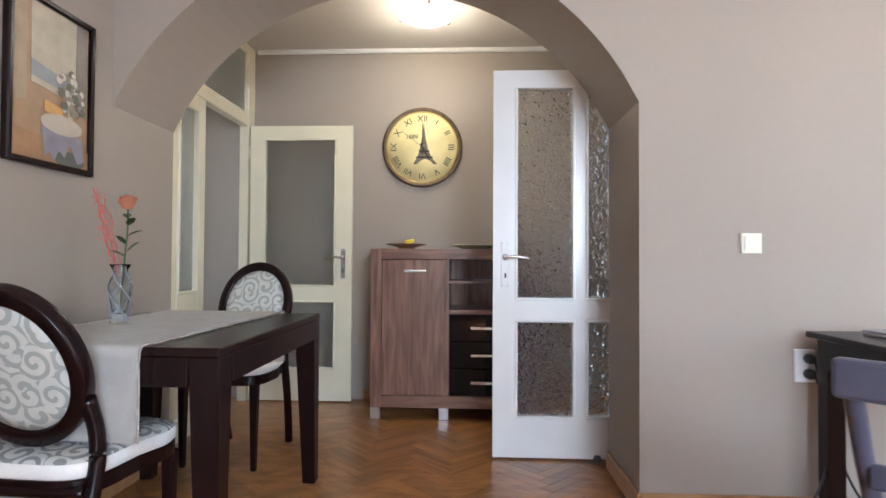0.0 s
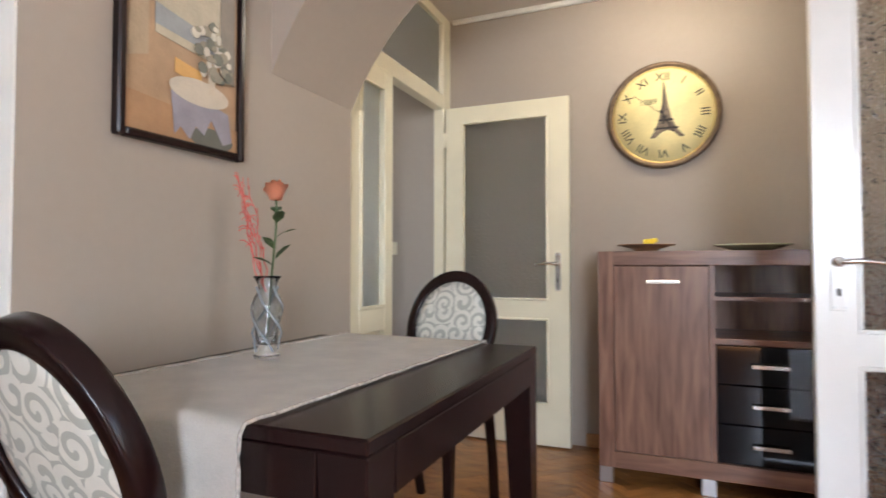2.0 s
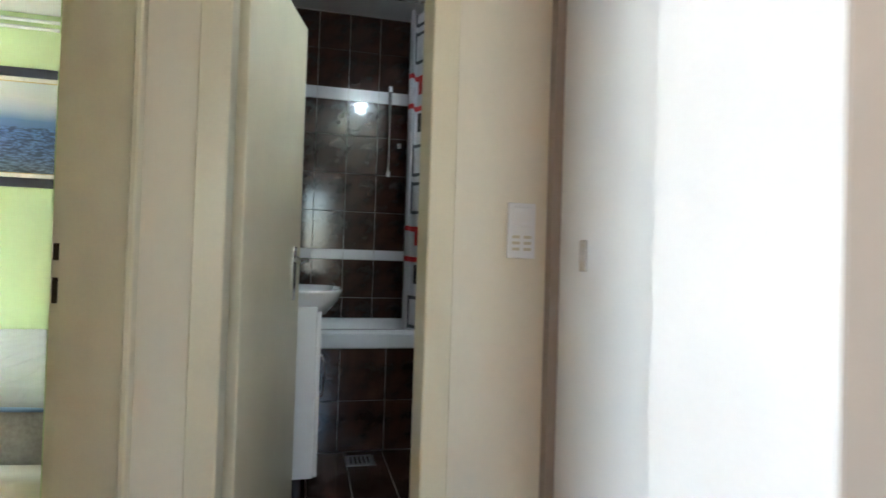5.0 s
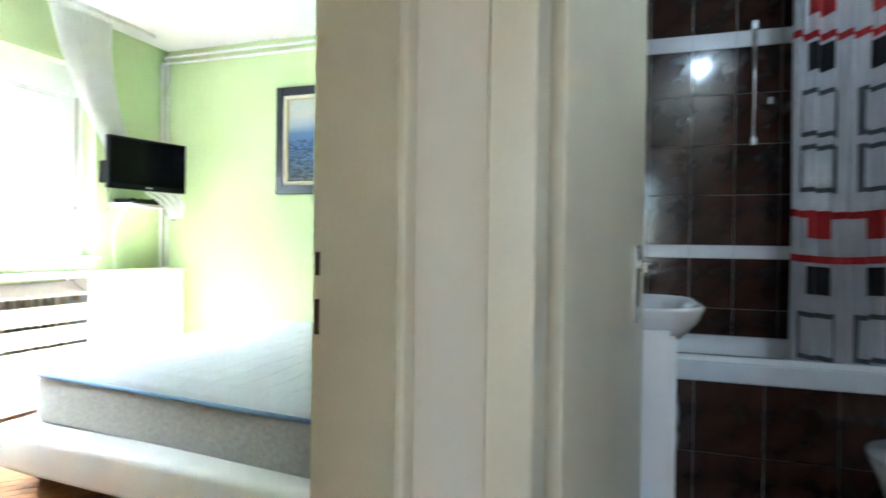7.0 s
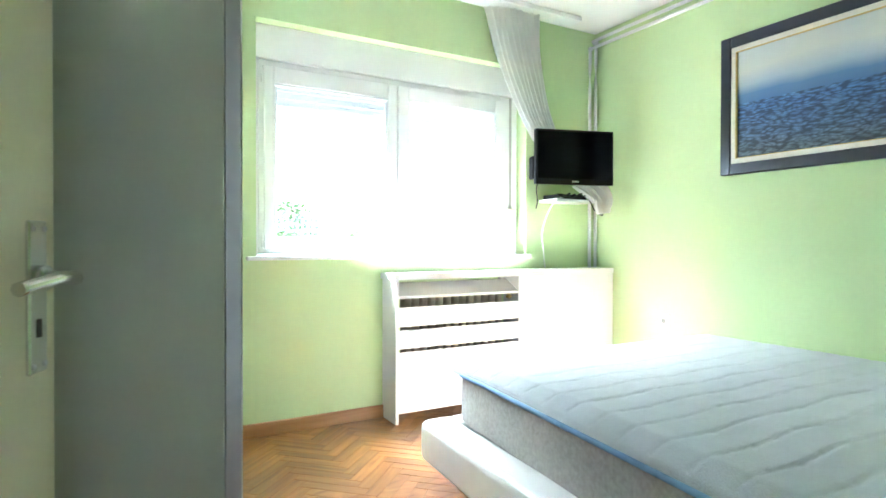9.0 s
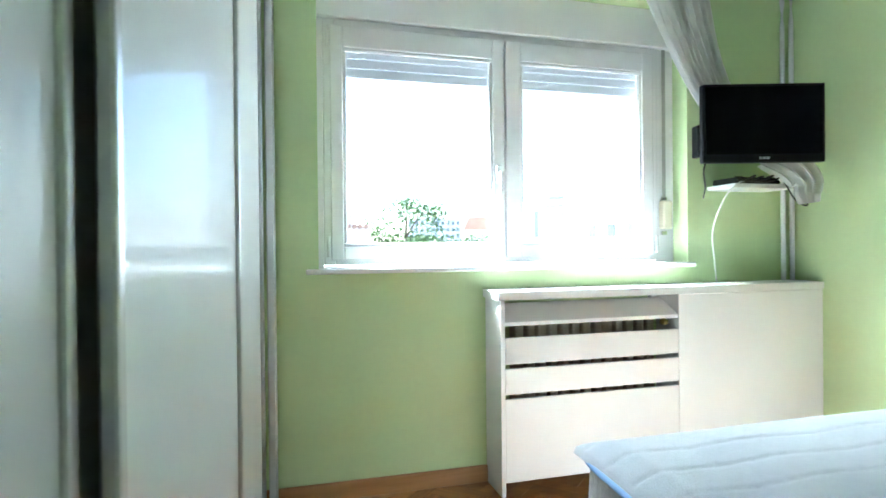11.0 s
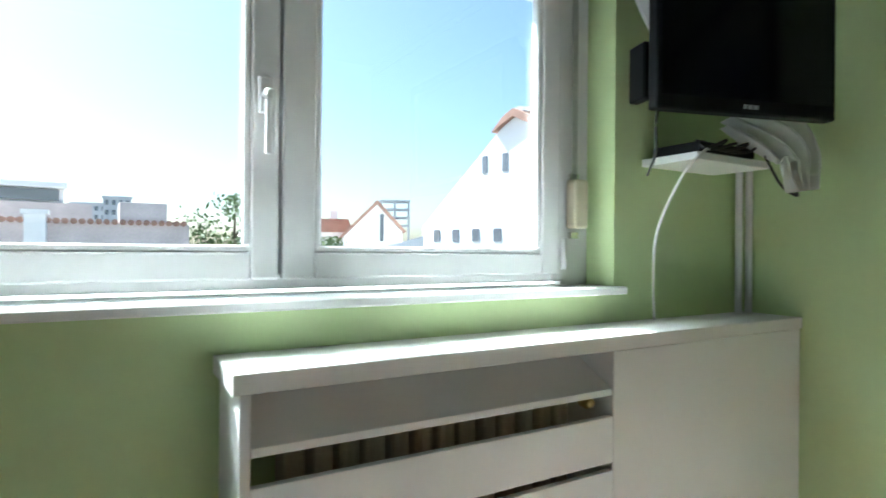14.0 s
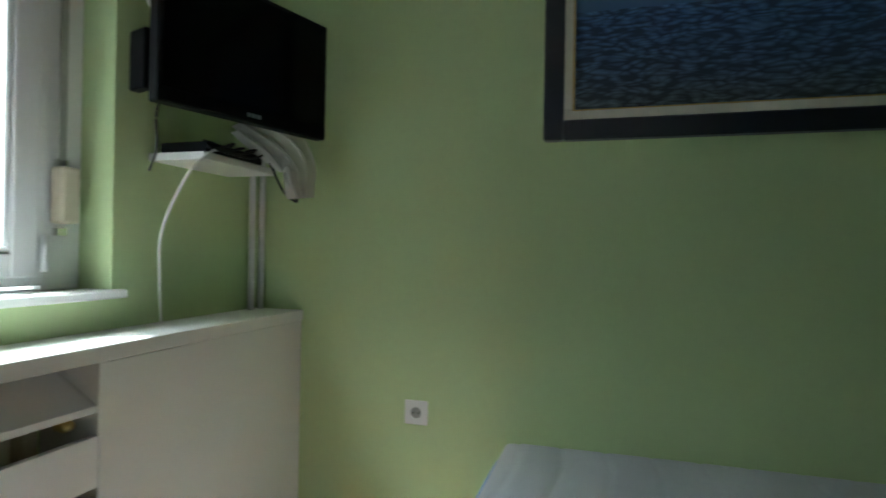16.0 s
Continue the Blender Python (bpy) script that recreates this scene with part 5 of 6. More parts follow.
def shower_cloth():
    m = mat("printed_shower_curtain", (0.78, 0.78, 0.80), 0.5, vary=0.02, scale=8)
    n, l = m.node_tree.nodes, m.node_tree.links
    p = n["Principled BSDF"]
    base = p.inputs["Base Color"].links[0].from_socket
    tc = n.new("ShaderNodeTexCoord")
    sep = n.new("ShaderNodeSeparateXYZ")
    l.new(tc.outputs["Object"], sep.inputs[0])

    def op(kind, a, b=None):
        q = n.new("ShaderNodeMath")
        q.operation = kind
        for k, w in enumerate((a, b)):
            if w is None:
                continue
            if isinstance(w, (int, float)):
                q.inputs[k].default_value = w
            else:
                l.new(w, q.inputs[k])
        return q.outputs[0]

    def over(under, fac, colour):
        mix = n.new("ShaderNodeMix")
        mix.data_type = "RGBA"
        l.new(fac, mix.inputs["Factor"])
        l.new(under, mix.inputs["A"])
        mix.inputs["B"].default_value = (*colour, 1)
        return mix.outputs["Result"]
    z = op("ADD", sep.outputs[2], op("MULTIPLY", op("SINE", op("MULTIPLY", sep.outputs[1], 9.0)), 0.012))
    f = op("FRACT", op("DIVIDE", z, 0.86))
    red = op("MAXIMUM", op("COMPARE", f, 0.22), op("COMPARE", f, 0.42))
    for q in [q for q in n if q.bl_idname == "ShaderNodeMath" and q.operation == "COMPARE"]:
        q.inputs[2].default_value = 0.016
    u = op("FRACT", op("MULTIPLY", sep.outputs[1], 5.2))
    v = op("FRACT", op("MULTIPLY", z, 4.65))
    d = op("MAXIMUM", op("ABSOLUTE", op("SUBTRACT", u, 0.5)), op("MULTIPLY", op("ABSOLUTE", op("SUBTRACT", v, 0.5)), 0.8))
    band = op("GREATER_THAN", op("FRACT", op("MULTIPLY", z, 1.163)), 0.52)
    ringf = op("MULTIPLY", op("MULTIPLY", op("LESS_THAN", d, 0.34), op("GREATER_THAN", d, 0.27)), band)
    dot = op("MULTIPLY", op("LESS_THAN", d, 0.2), op("SUBTRACT", 1.0, band))
    dotred = op("MULTIPLY", dot, op("GREATER_THAN", op("FRACT", op("MULTIPLY", z, 2.325)), 0.5))
    c = over(base, ringf, (0.10, 0.11, 0.13))
    c = over(c, dot, (0.02, 0.02, 0.025))
    c = over(c, dotred, (0.55, 0.03, 0.03))
    c = over(c, red, (0.60, 0.03, 0.03))
    l.new(c, p.inputs["Base Color"])
    return m


sc = bmesh.new()
cols_n, rows_n = 60, 24
grid = []
for j in range(rows_n + 1):
    z = 0.60 + 1.85 * j / rows_n
    spread = 1.0 - 0.10 * math.sin(math.pi * j / rows_n)
    grid.append([sc.verts.new((0.035 * math.sin(i * 0.85 + 0.4 * math.sin(j * 0.3)) * (0.6 + 0.4 * j / rows_n), 0.50 * spread * i / cols_n + 0.03 * (1 - spread), z)) for i in range(cols_n + 1)])
for a, b in zip(grid, grid[1:]):
    for i in range(cols_n):
        f = sc.faces.new((a[i], a[i + 1], b[i + 1], b[i]))
        f.smooth = True
bmesh.ops.solidify(sc, geom=sc.faces, thickness=0.0015)
curtain2 = thing("shower_curtain", "white shower curtain printed with red bands and black squares", "shower curtain", pose(-4.23, 2.07, 0))
part("cloth", sc, shower_cloth(), curtain2)
for k in range(8):
    part("ring", tube([(0.08 + 0.014 * math.cos(a), 0.03 + 0.065 * k, 2.475 + 0.022 * math.sin(a)) for a in [math.pi * 2 * q / 10 for q in range(11)]], 0.0025, 5, steps=1), M["melamine"], curtain2)
wcs = thing("toilet", "white ceramic toilet beside the bathroom wall", "toilet", pose(-3.90, 2.42, 0))
part("bowl", lathe([(0.0, 0), (0.11, 0), (0.10, 0.15), (0.16, 0.33), (0.185, 0.39), (0.18, 0.40), (0.0, 0.40)], 32), M["enamel"], wcs, smooth=True)
part("seat_lid", lathe([(0.0, 0.402), (0.19, 0.402), (0.19, 0.42), (0.0, 0.425)], 32), M["enamel"], wcs)
part("cistern", boxes((-0.19, 0.19, 0.16, 0.32, 0.40, 0.78), bevel=0.02, seg=3), M["enamel"], wcs)
bl = thing("bath_lamp", "lit round bathroom ceiling lamp", "ceiling lamp", pose(-3.05, 2.0, 2.65))
part("base", lathe([(0.0, -0.001), (0.09, -0.001), (0.09, -0.02), (0.0, -0.02)], 32), M["chrome"], bl)
part("glass_bowl", lathe([(0.055, -0.021), (0.052, -0.05), (0.036, -0.075), (0.0001, -0.085)], 32), M["bath_glow"], bl, smooth=True)

# ---- bedroom ----
win = thing("window_1", "white plastic double window with a clear view", "window", kind="structure")
FX0, FX1, FZ0, FZ1, FY = -4.625, -2.95, 0.985, 2.06, -2.155
MID = -3.79
for nm, b in [("frame_side", (FX0, FX0 + 0.05, FY - 0.07, FY - 0.012, FZ0, FZ1)), ("frame_side", (FX1 - 0.05, FX1, FY - 0.07, FY - 0.012, FZ0, FZ1)), ("frame_top", (FX0 + 0.05, FX1 - 0.05, FY - 0.07, FY - 0.012, FZ1 - 0.05, FZ1)), ("frame_bottom", (FX0 + 0.05, FX1 - 0.05, FY - 0.07, FY - 0.012, FZ0, FZ0 + 0.035)), ("mullion", (MID - 0.03, MID + 0.03, FY - 0.07, FY - 0.045, FZ0 + 0.035, FZ1 - 0.05))]:
    part(nm, boxes(b, bevel=0.004), M["pvc"], win)


def sash(x0, x1, gx0, gx1, gz0=1.065, gz1=1.935):
    z0, z1 = FZ0 + 0.022, FZ1 - 0.03
    s = part("sash", boxes((x0, gx0, FY - 0.06, FY, z0, z1), (gx1, x1, FY - 0.06, FY, z0, z1), (gx0, gx1, FY - 0.06, FY, z0, gz0), (gx0, gx1, FY - 0.06, FY, gz1, z1), bevel=0.005, seg=2), M["pvc"], win)
    w = 0.016
    part("glazing_bead", boxes((gx0, gx1, FY - 0.022, FY - 0.006, gz0, gz0 + w), (gx0, gx1, FY - 0.022, FY - 0.006, gz1 - w, gz1), (gx0, gx0 + w, FY - 0.022, FY - 0.006, gz0 + w, gz1 - w), (gx1 - w, gx1, FY - 0.022, FY - 0.006, gz0 + w, gz1 - w), bevel=0.004), M["pvc"], s)
    g = part("pane", boxes((gx0, gx1, FY - 0.04, FY - 0.03, gz0, gz1)), M["glass"], s, "clear glass pane")
    g.visible_shadow = False
    return s


sash_l = sash(MID + 0.003, FX1 - 0.03, MID + 0.062, -3.035)
sash_r = sash(FX0 + 0.03, MID - 0.004, -4.53, MID - 0.078)
hd = part("window_handle", boxes((MID + 0.022, MID + 0.05, FY, FY + 0.012, 1.36, 1.44), bevel=0.005, seg=2), M["pvc"], sash_l)
part("grip", tube([(MID + 0.036, FY + 0.01, 1.40), (MID + 0.036, FY + 0.045, 1.40), (MID + 0.036, FY + 0.05, 1.37), (MID + 0.036, FY + 0.046, 1.27)], 0.010, 8, flat=0.7), M["pvc"], hd)
for hx, zz in ((FX1 - 0.018, 1.02), (FX1 - 0.018, 1.93), (FX0 + 0.018, 1.02)):
    part("hinge", lathe([(0.008, 0), (0.008, 0.09)], 10), M["pvc"], win, m=pose(hx, FY + 0.004, zz))
part("sill", boxes((-4.76, -2.868, FY - 0.02, -2.045, 0.95, 0.972), bevel=0.004), M["melamine"], win, "white window sill board")
part("shutter_box", boxes((-4.733, -2.922, FY - 0.03, FY + 0.004, FZ1 + 0.002, 2.253), bevel=0.004), M["pvc"], win, "white roller shutter box")
part("reveal_filler", boxes((FX1 + 0.001, -2.921, FY - 0.06, FY - 0.014, 0.972, FZ1), bevel=0.002), M["pvc"], win)
part("reveal_filler", boxes((-4.733, FX0 - 0.001, FY - 0.06, FY - 0.03, 0.972, FZ1), bevel=0.002), M["pvc"], win)
shutter_plastic = mat("grey_shutter_plastic", (0.66, 0.67, 0.69), 0.45, vary=0.04)
slat = mesh_of("slat", prism([(-0.006, 0.0), (-0.0085, 0.006), (-0.010, 0.020), (-0.0085, 0.034), (-0.006, 0.0405), (0.002, 0.0405), (0.002, 0.0)], -4.60, -2.98, "yz"), shutter_plastic)
lip = mesh_of("hook_strip", boxes(*[(-4.58 + 0.032 * q, -4.564 + 0.032 * q, 0.0005, 0.0032, 0.0405, 0.0436) for q in range(50)]), shutter_plastic)
shut = thing("roller_shutter", "half-raised grey plastic roller shutter outside the panes", "roller shutter", pose(0, FY - 0.12, 0))
for k in range(7):
    for me in (slat, lip):
        ob = new(me.name.split(".")[0], me)
        ob.parent, ob.matrix_basis = shut, pose(0, 0, 1.838 + 0.044 * k)
structure("outer_reveal", boxes((-4.80, -4.735, -2.42, FY - 0.06, 0.9, 2.26), (-2.92, -2.89, -2.42, FY - 0.06, 0.9, 2.26), (-4.80, -2.89, -2.46, FY - 0.06, 0.93, 0.975)), M["plaster"], "plastered outer window reveal", "wall")
strap = thing("strap_winder", "beige shutter strap winder with its grey strap", "strap winder", pose(-4.665, FY - 0.03, 1.14))
part("winder_box", boxes((-0.03, 0.022, 0.0, 0.045, 0.0, 0.145), bevel=0.008, seg=2), M["beige_plastic"], strap)
part("strap", boxes((-0.012, 0.008, 0.012, 0.014, 0.145, 0.92)), mat("grey_webbing", (0.40, 0.40, 0.38), 0.9, vary=0.1, scale=80), strap)
for zz in (-0.03, 0.145):
    part("bracket", boxes((-0.02, 0.012, 0.0, 0.014, zz, zz + 0.02), bevel=0.002), M["chrome"], strap)

# radiator and its cover
rad = thing("radiator", "cream ribbed radiator behind the cover", "radiator", pose(-4.45, -2.04, 0))
rib = mesh_of("rib", boxes((0, 0.04, 0, 0.085, 0.12, 0.74), bevel=0.012, seg=2), M["radiator"])
for k in range(13):
    ob = new("rib", rib)
    ob.parent, ob.matrix_basis = rad, pose(0.055 * k, 0, 0)
part("valve", lathe([(0, 0), (0.014, 0), (0.016, 0.02), (0.01, 0.035), (0, 0.036)], 14), M["brass"], rad, "brass radiator valve", pose(-0.04, 0.085, 0.70, -90, 0, 0))
part("pipe", tube([(-0.06, 0.04, 0.14), (0.72, 0.04, 0.14)], 0.012, 8, steps=2), M["radiator"], rad)
cov = thing("radiator_cover", "white board radiator cover with open slats", "radiator cover", pose(-3.655, YW, 0))
CY = 0.191
L = 5.38 - 3.655
W = M["melamine"]
part("top_board", boxes((-L + 0.002, 0.012, 0.0, CY + 0.006, 0.832, 0.868), bevel=0.002), W, cov)
part("side_panel", boxes((-0.019, 0.0, 0.0, CY, 0.0, 0.832), bevel=0.0015), W, cov)
part("divider", boxes((-0.893, -0.875, 0.02, CY - 0.001, 0.06, 0.832), bevel=0.0015), W, cov)
part("closed_panel", boxes((-L + 0.004, -0.876, CY - 0.018, CY, 0.06, 0.830), bevel=0.0015), W, cov)
bd = prism([(CY - 0.004, 0.722), (CY - 0.004, 0.738), (0.06, 0.808), (0.055, 0.793)], -0.874, -0.02, "yz", 0.001)
part("sloping_board", bd, W, cov)
for a, b in ((0.56, 0.672), (0.432, 0.54), (0.06, 0.412)):
    part("slat", boxes((-0.874, -0.0195, CY - 0.018, CY - 0.0005, a, b), bevel=0.0015), W, cov)
part("cleat", boxes((-0.05, -0.019, 0.02, 0.05, 0.76, 0.83), (-0.86, -0.83, 0.02, 0.05, 0.76, 0.83), bevel=0.002), W, cov)

# television, shelf, curtain, pipes
tvm = pose((-4.65 - 5.184) / 2, (-1.875 - 1.715) / 2, 1.435, 0, 0, 180 - math.degrees(math.atan2(0.16, 0.534)))
tv = thing("television", "black flat television on a wall bracket in the corner", "television", tvm)
tw_, th_ = 0.279, 0.362
part("screen_frame", boxes((-tw_, tw_, -0.014, 0.026, 0, th_), bevel=0.006, seg=2), M["black_plastic"], tv)
part("screen", boxes((-tw_ + 0.014, tw_ - 0.014, -0.0155, -0.012, 0.038, th_ - 0.014)), M["screen"], tv, "dark glossy screen")
for k, (a, b) in enumerate(((-0.022, -0.012), (-0.008, 0.006), (0.010, 0.024))):
    part("badge", boxes((a, b, -0.0162, -0.0145, 0.014, 0.025)), M["alu"], tv)
part("back_cover", boxes((-0.17, 0.17, 0.026, 0.062, 0.05, th_ - 0.06), bevel=0.015), M["black_plastic"], tv)
part("bracket_arm", boxes((-0.03, 0.03, 0.06, 0.15, 0.14, 0.22), bevel=0.004), M["black_plastic"], tv)
part("speaker_side", boxes((-tw_ + 0.004, -tw_ + 0.034, 0.05, 0.12, 0.04, 0.19), bevel=0.004), M["black_plastic"], tv)
whole("wall_shelf", boxes((-5.2, -4.85, YW, -1.89, 1.328, 1.35), bevel=0.002), W, "white wall shelf below the television", "shelf")
box_set = thing("set_top_box", "small black receiver with tangled cables on the shelf", "receiver", pose(-4.99, -1.97, 1.35))
part("case", boxes((-0.13, 0.13, -0.08, 0.08, 0, 0.03), bevel=0.004), M["black_plastic"], box_set)
for k in range(4):
    part("cable", tube([(-0.10 + 0.045 * k, 0.07, 0.032), (-0.13 + 0.06 * k, 0.095, 0.045 - 0.006 * k), (-0.06 + 0.035 * k, 0.10, 0.012 + 0.008 * k), (0.03 + 0.03 * k, 0.092, 0.008), (0.09 + 0.01 * k, 0.06, 0.034)], 0.004, 6), M["cable_black"], box_set)
whole("white_cable", tube([(-4.92, -1.90, 1.362), (-4.86, -1.875, 1.35), (-4.80, -1.90, 1.28), (-4.80, -1.98, 1.13), (-4.86, -2.04, 0.99), (-4.89, -2.06, 0.87)], 0.0042, 8), M["cable_white"], "white cable hanging from the shelf to the cover", "cable")
whole("black_cable", tube([(-4.70, -1.9, 1.46), (-4.665, -1.88, 1.40), (-4.69, -1.9, 1.33), (-4.72, -1.95, 1.28)], 0.004, 6), M["cable_black"], "thin black cable below the television", "cable")
whole("black_cable", tube([(-5.10, -1.85, 1.355), (-5.13, -1.82, 1.27), (-5.18, -1.80, 1.24), (-5.2, -1.84, 1.30)], 0.004, 6), M["cable_black"], "looped black cable under the shelf", "cable")
for k, px in enumerate((-5.30, -5.358)):
    pts = [(px, YW + 0.03, 0.868), (px, YW + 0.03, 1.6), (px, YW + 0.03, 2.40 + 0.06 * k), (px - 0.004, YW + 0.045, 2.47 + 0.055 * k), (XW + 0.028, YW + 0.12, 2.50 + 0.05 * k), (XW + 0.028, 0.0, 2.50 + 0.05 * k), (XW + 0.028, 1.06, 2.50 + 0.05 * k)]
    whole("heating_pipe", tube(pts, 0.012, 10, steps=6), M["melamine"], "white painted heating pipe running up the corner", "pipe", group="heating pipes")
rail = structure("curtain_track", boxes((-5.05, -2.4, -1.99, -1.87, CB - 0.035, CB - 0.002), bevel=0.004), M["pvc"], "white plastic curtain track on the ceiling", "curtain track")


def drape(path, widths, folds, depth, normal):
    """Gathered cloth: centre points, widths across, and pleats along the width."""
    bm = bmesh.new()
    line = smooth_line(path, 8)
    n = len(line)
    wid = [np.interp(i / (n - 1), np.linspace(0, 1, len(widths)), widths) for i in range(n)]
    rows, nn = [], Vector(normal).normalized()
    for i, p in enumerate(line):
        d = (line[min(i + 1, n - 1)] - line[max(i - 1, 0)]).normalized()
        across = d.cross(nn).normalized()
        k = 70
        rows.append([bm.verts.new(p + across * wid[i] * (q / k - 0.5) + nn * depth * (math.sin(folds * 2 * math.pi * q / k + 0.6 * math.sin(i * 0.25)) + 0.3 * math.sin(folds * 4.7 * q / k + i * 0.2))) for q in range(k + 1)])
    for a, b in zip(rows, rows[1:]):
        for q in range(len(a) - 1):
            f = bm.faces.new((a[q], a[q + 1], b[q + 1], b[q]))
            f.smooth = True
    bmesh.ops.solidify(bm, geom=bm.faces, thickness=0.001)
    return bm


cur = thing("window_curtain", "sheer white curtain tied back behind the television", "curtain")
part("upper_drape", drape([(-4.51, -1.94, 2.575), (-4.545, -1.94, 2.35), (-4.64, -1.95, 2.10), (-4.74, -1.96, 1.88), (-4.86, -1.97, 1.72), (-5.0, -1.95, 1.62)], [0.44, 0.37, 0.30, 0.23, 0.18, 0.14], 9, 0.018, (0, 1, 0)), M["voile"], cur)
part("loose_end", drape([(-5.06, -1.93, 1.49), (-5.14, -1.84, 1.42), (-5.18, -1.80, 1.35), (-5.17, -1.79, 1.30), (-5.175, -1.785, 1.25)], [0.12, 0.16, 0.165, 0.13, 0.08], 3.5, 0.02, (0.3, 1, 0)), M["voile"], cur, "bunched loose end of the curtain")

# bed
def off_square(bm, hx, hy, k):
    """The room is not quite square: the outer long side of the bed leans away from the wall."""
    for v in bm.verts:
        v.co.x += k * 2 * hy * max(0.0, (v.co.y + hy) / (2 * hy)) ** 1.4 * (v.co.x + hx) / (2 * hx)
    return bm


bed = thing("bed", "low white leather bed frame with a bare mattress", "bed", pose(-4.42, -0.20, 0))
bx, by = 0.955, 0.97
part("plinth", boxes((-bx + 0.1, bx - 0.12, -by + 0.12, by - 0.02, 0, 0.10)), M["black_plastic"], bed)
part("side_rail", off_square(boxes((bx - 0.13, bx + 0.03, -by, by, 0.085, 0.265), bevel=0.035, seg=4), bx, by, 0.07), M["leather"], bed, "padded white side rail", smooth=True)
part("end_rail", boxes((-bx, bx - 0.10, -by, -by + 0.13, 0.085, 0.265), bevel=0.035, seg=4), M["leather"], bed, "padded white rail", smooth=True)
part("end_rail", boxes((-bx, bx - 0.10, by - 0.13, by, 0.085, 0.265), bevel=0.035, seg=4), M["leather"], bed, smooth=True)
part("slat_base", boxes((-bx + 0.01, bx - 0.12, -by + 0.12, by - 0.12, 0.10, 0.20)), M["wardrobe_side"], bed)
matt = thing("mattress", "quilted white mattress with grey sides and blue piping", "mattress", pose(-4.45, -0.197, 0.245))
mx, my = 0.862, 0.93


def cushion_ring(hx, hy, power):
    return [(hx * math.copysign(abs(math.cos(a)) ** power, math.cos(a)), hy * math.copysign(abs(math.sin(a)) ** power, math.sin(a))) for a in [2 * math.pi * (k + 0.5) / 96 for k in range(96)]]


sb = bmesh.new()
rings = [[sb.verts.new((u, v, z)) for u, v in cushion_ring(mx * s, my * s, 0.10)] for s, z in ((0.985, 0.0), (1.0, 0.02), (1.003, 0.12), (0.998, 0.215))]
for a, b in zip(rings, rings[1:]):
    for k in range(96):
        sb.faces.new((a[k], a[(k + 1) % 96], b[(k + 1) % 96], b[k]))
sb.faces.new(rings[0][::-1])
part("side_band", off_square(sb, mx, my, 0.11), M["felt"], matt, "grey melange side band", smooth=True)
tp = bmesh.new()
N1 = 230
top_rows = []
for i in range(N1 + 1):
    row = []
    for j in range(N1 + 1):
        u, v = 2 * i / N1 - 1, 2 * j / N1 - 1
        x, y = mx * 1.008 * u, my * 1.008 * v
        edge = min(1 - abs(u), 1 - abs(v))
        z = 0.222 + 0.055 * min(1, edge / 0.10) ** 0.45
        if edge > 0.01:
            bend = abs(((x / 0.21) % 2) - 1) - 0.5
            s1 = (y + 0.022 * bend) / 0.125
            s2 = x / 0.21 + 0.5 * (math.floor(s1) % 2)
            d1, d2 = abs(s1 - round(s1)) * 0.125, abs(s2 - round(s2)) * 0.21
            z -= 0.0045 * math.exp(-(d1 / 0.007) ** 2) + 0.003 * math.exp(-(d2 / 0.008) ** 2 - (d1 / 0.02) ** 2)
            z += 0.002 * math.sin(x * 5.1 + 1.3) * math.sin(y * 4.3)
        row.append(tp.verts.new((x, y, z)))
    top_rows.append(row)
for a, b in zip(top_rows, top_rows[1:]):
    for k in range(N1):
        f = tp.faces.new((a[k], b[k], b[k + 1], a[k + 1]))
        f.smooth = True
part("quilted_top", off_square(tp, mx, my, 0.11), M["quilt"], matt, "quilted white knit top", smooth=True)
pb = bmesh.new()
pr = [(u, v, 0.219) for u, v in cushion_ring(mx * 1.006, my * 1.006, 0.10)]
tube(pr + [pr[0]], 0.009, 8, pb, steps=1)
part("piping", off_square(pb, mx, my, 0.11), M["piping"], matt, "blue edge piping")

# painting above the bed
art = picture("framed_seascape", "navy framed painting of a blue field under pale sky", pose(XW, -0.43, 1.44, 0, 0, 90), 1.20, 0.79, 0.062, 0.04, M["navy"])
for b in [(-0.54, 0.54, -0.032, -0.004, 0.062, 0.092), (-0.54, 0.54, -0.032, -0.004, 0.698, 0.728), (-0.54, -0.51, -0.032, -0.004, 0.092, 0.698), (0.51, 0.54, -0.032, -0.004, 0.092, 0.698)]:
    part("liner", boxes(b, bevel=0.004), M["liner"], art)
for b in [(-0.512, 0.512, -0.030, -0.01, 0.088, 0.094), (-0.512, 0.512, -0.030, -0.01, 0.696, 0.702), (-0.512, -0.506, -0.03, -0.01, 0.094, 0.696), (0.506, 0.512, -0.03, -0.01, 0.094, 0.696)]:
    part("gilt_line", boxes(b), M["brass"], art)


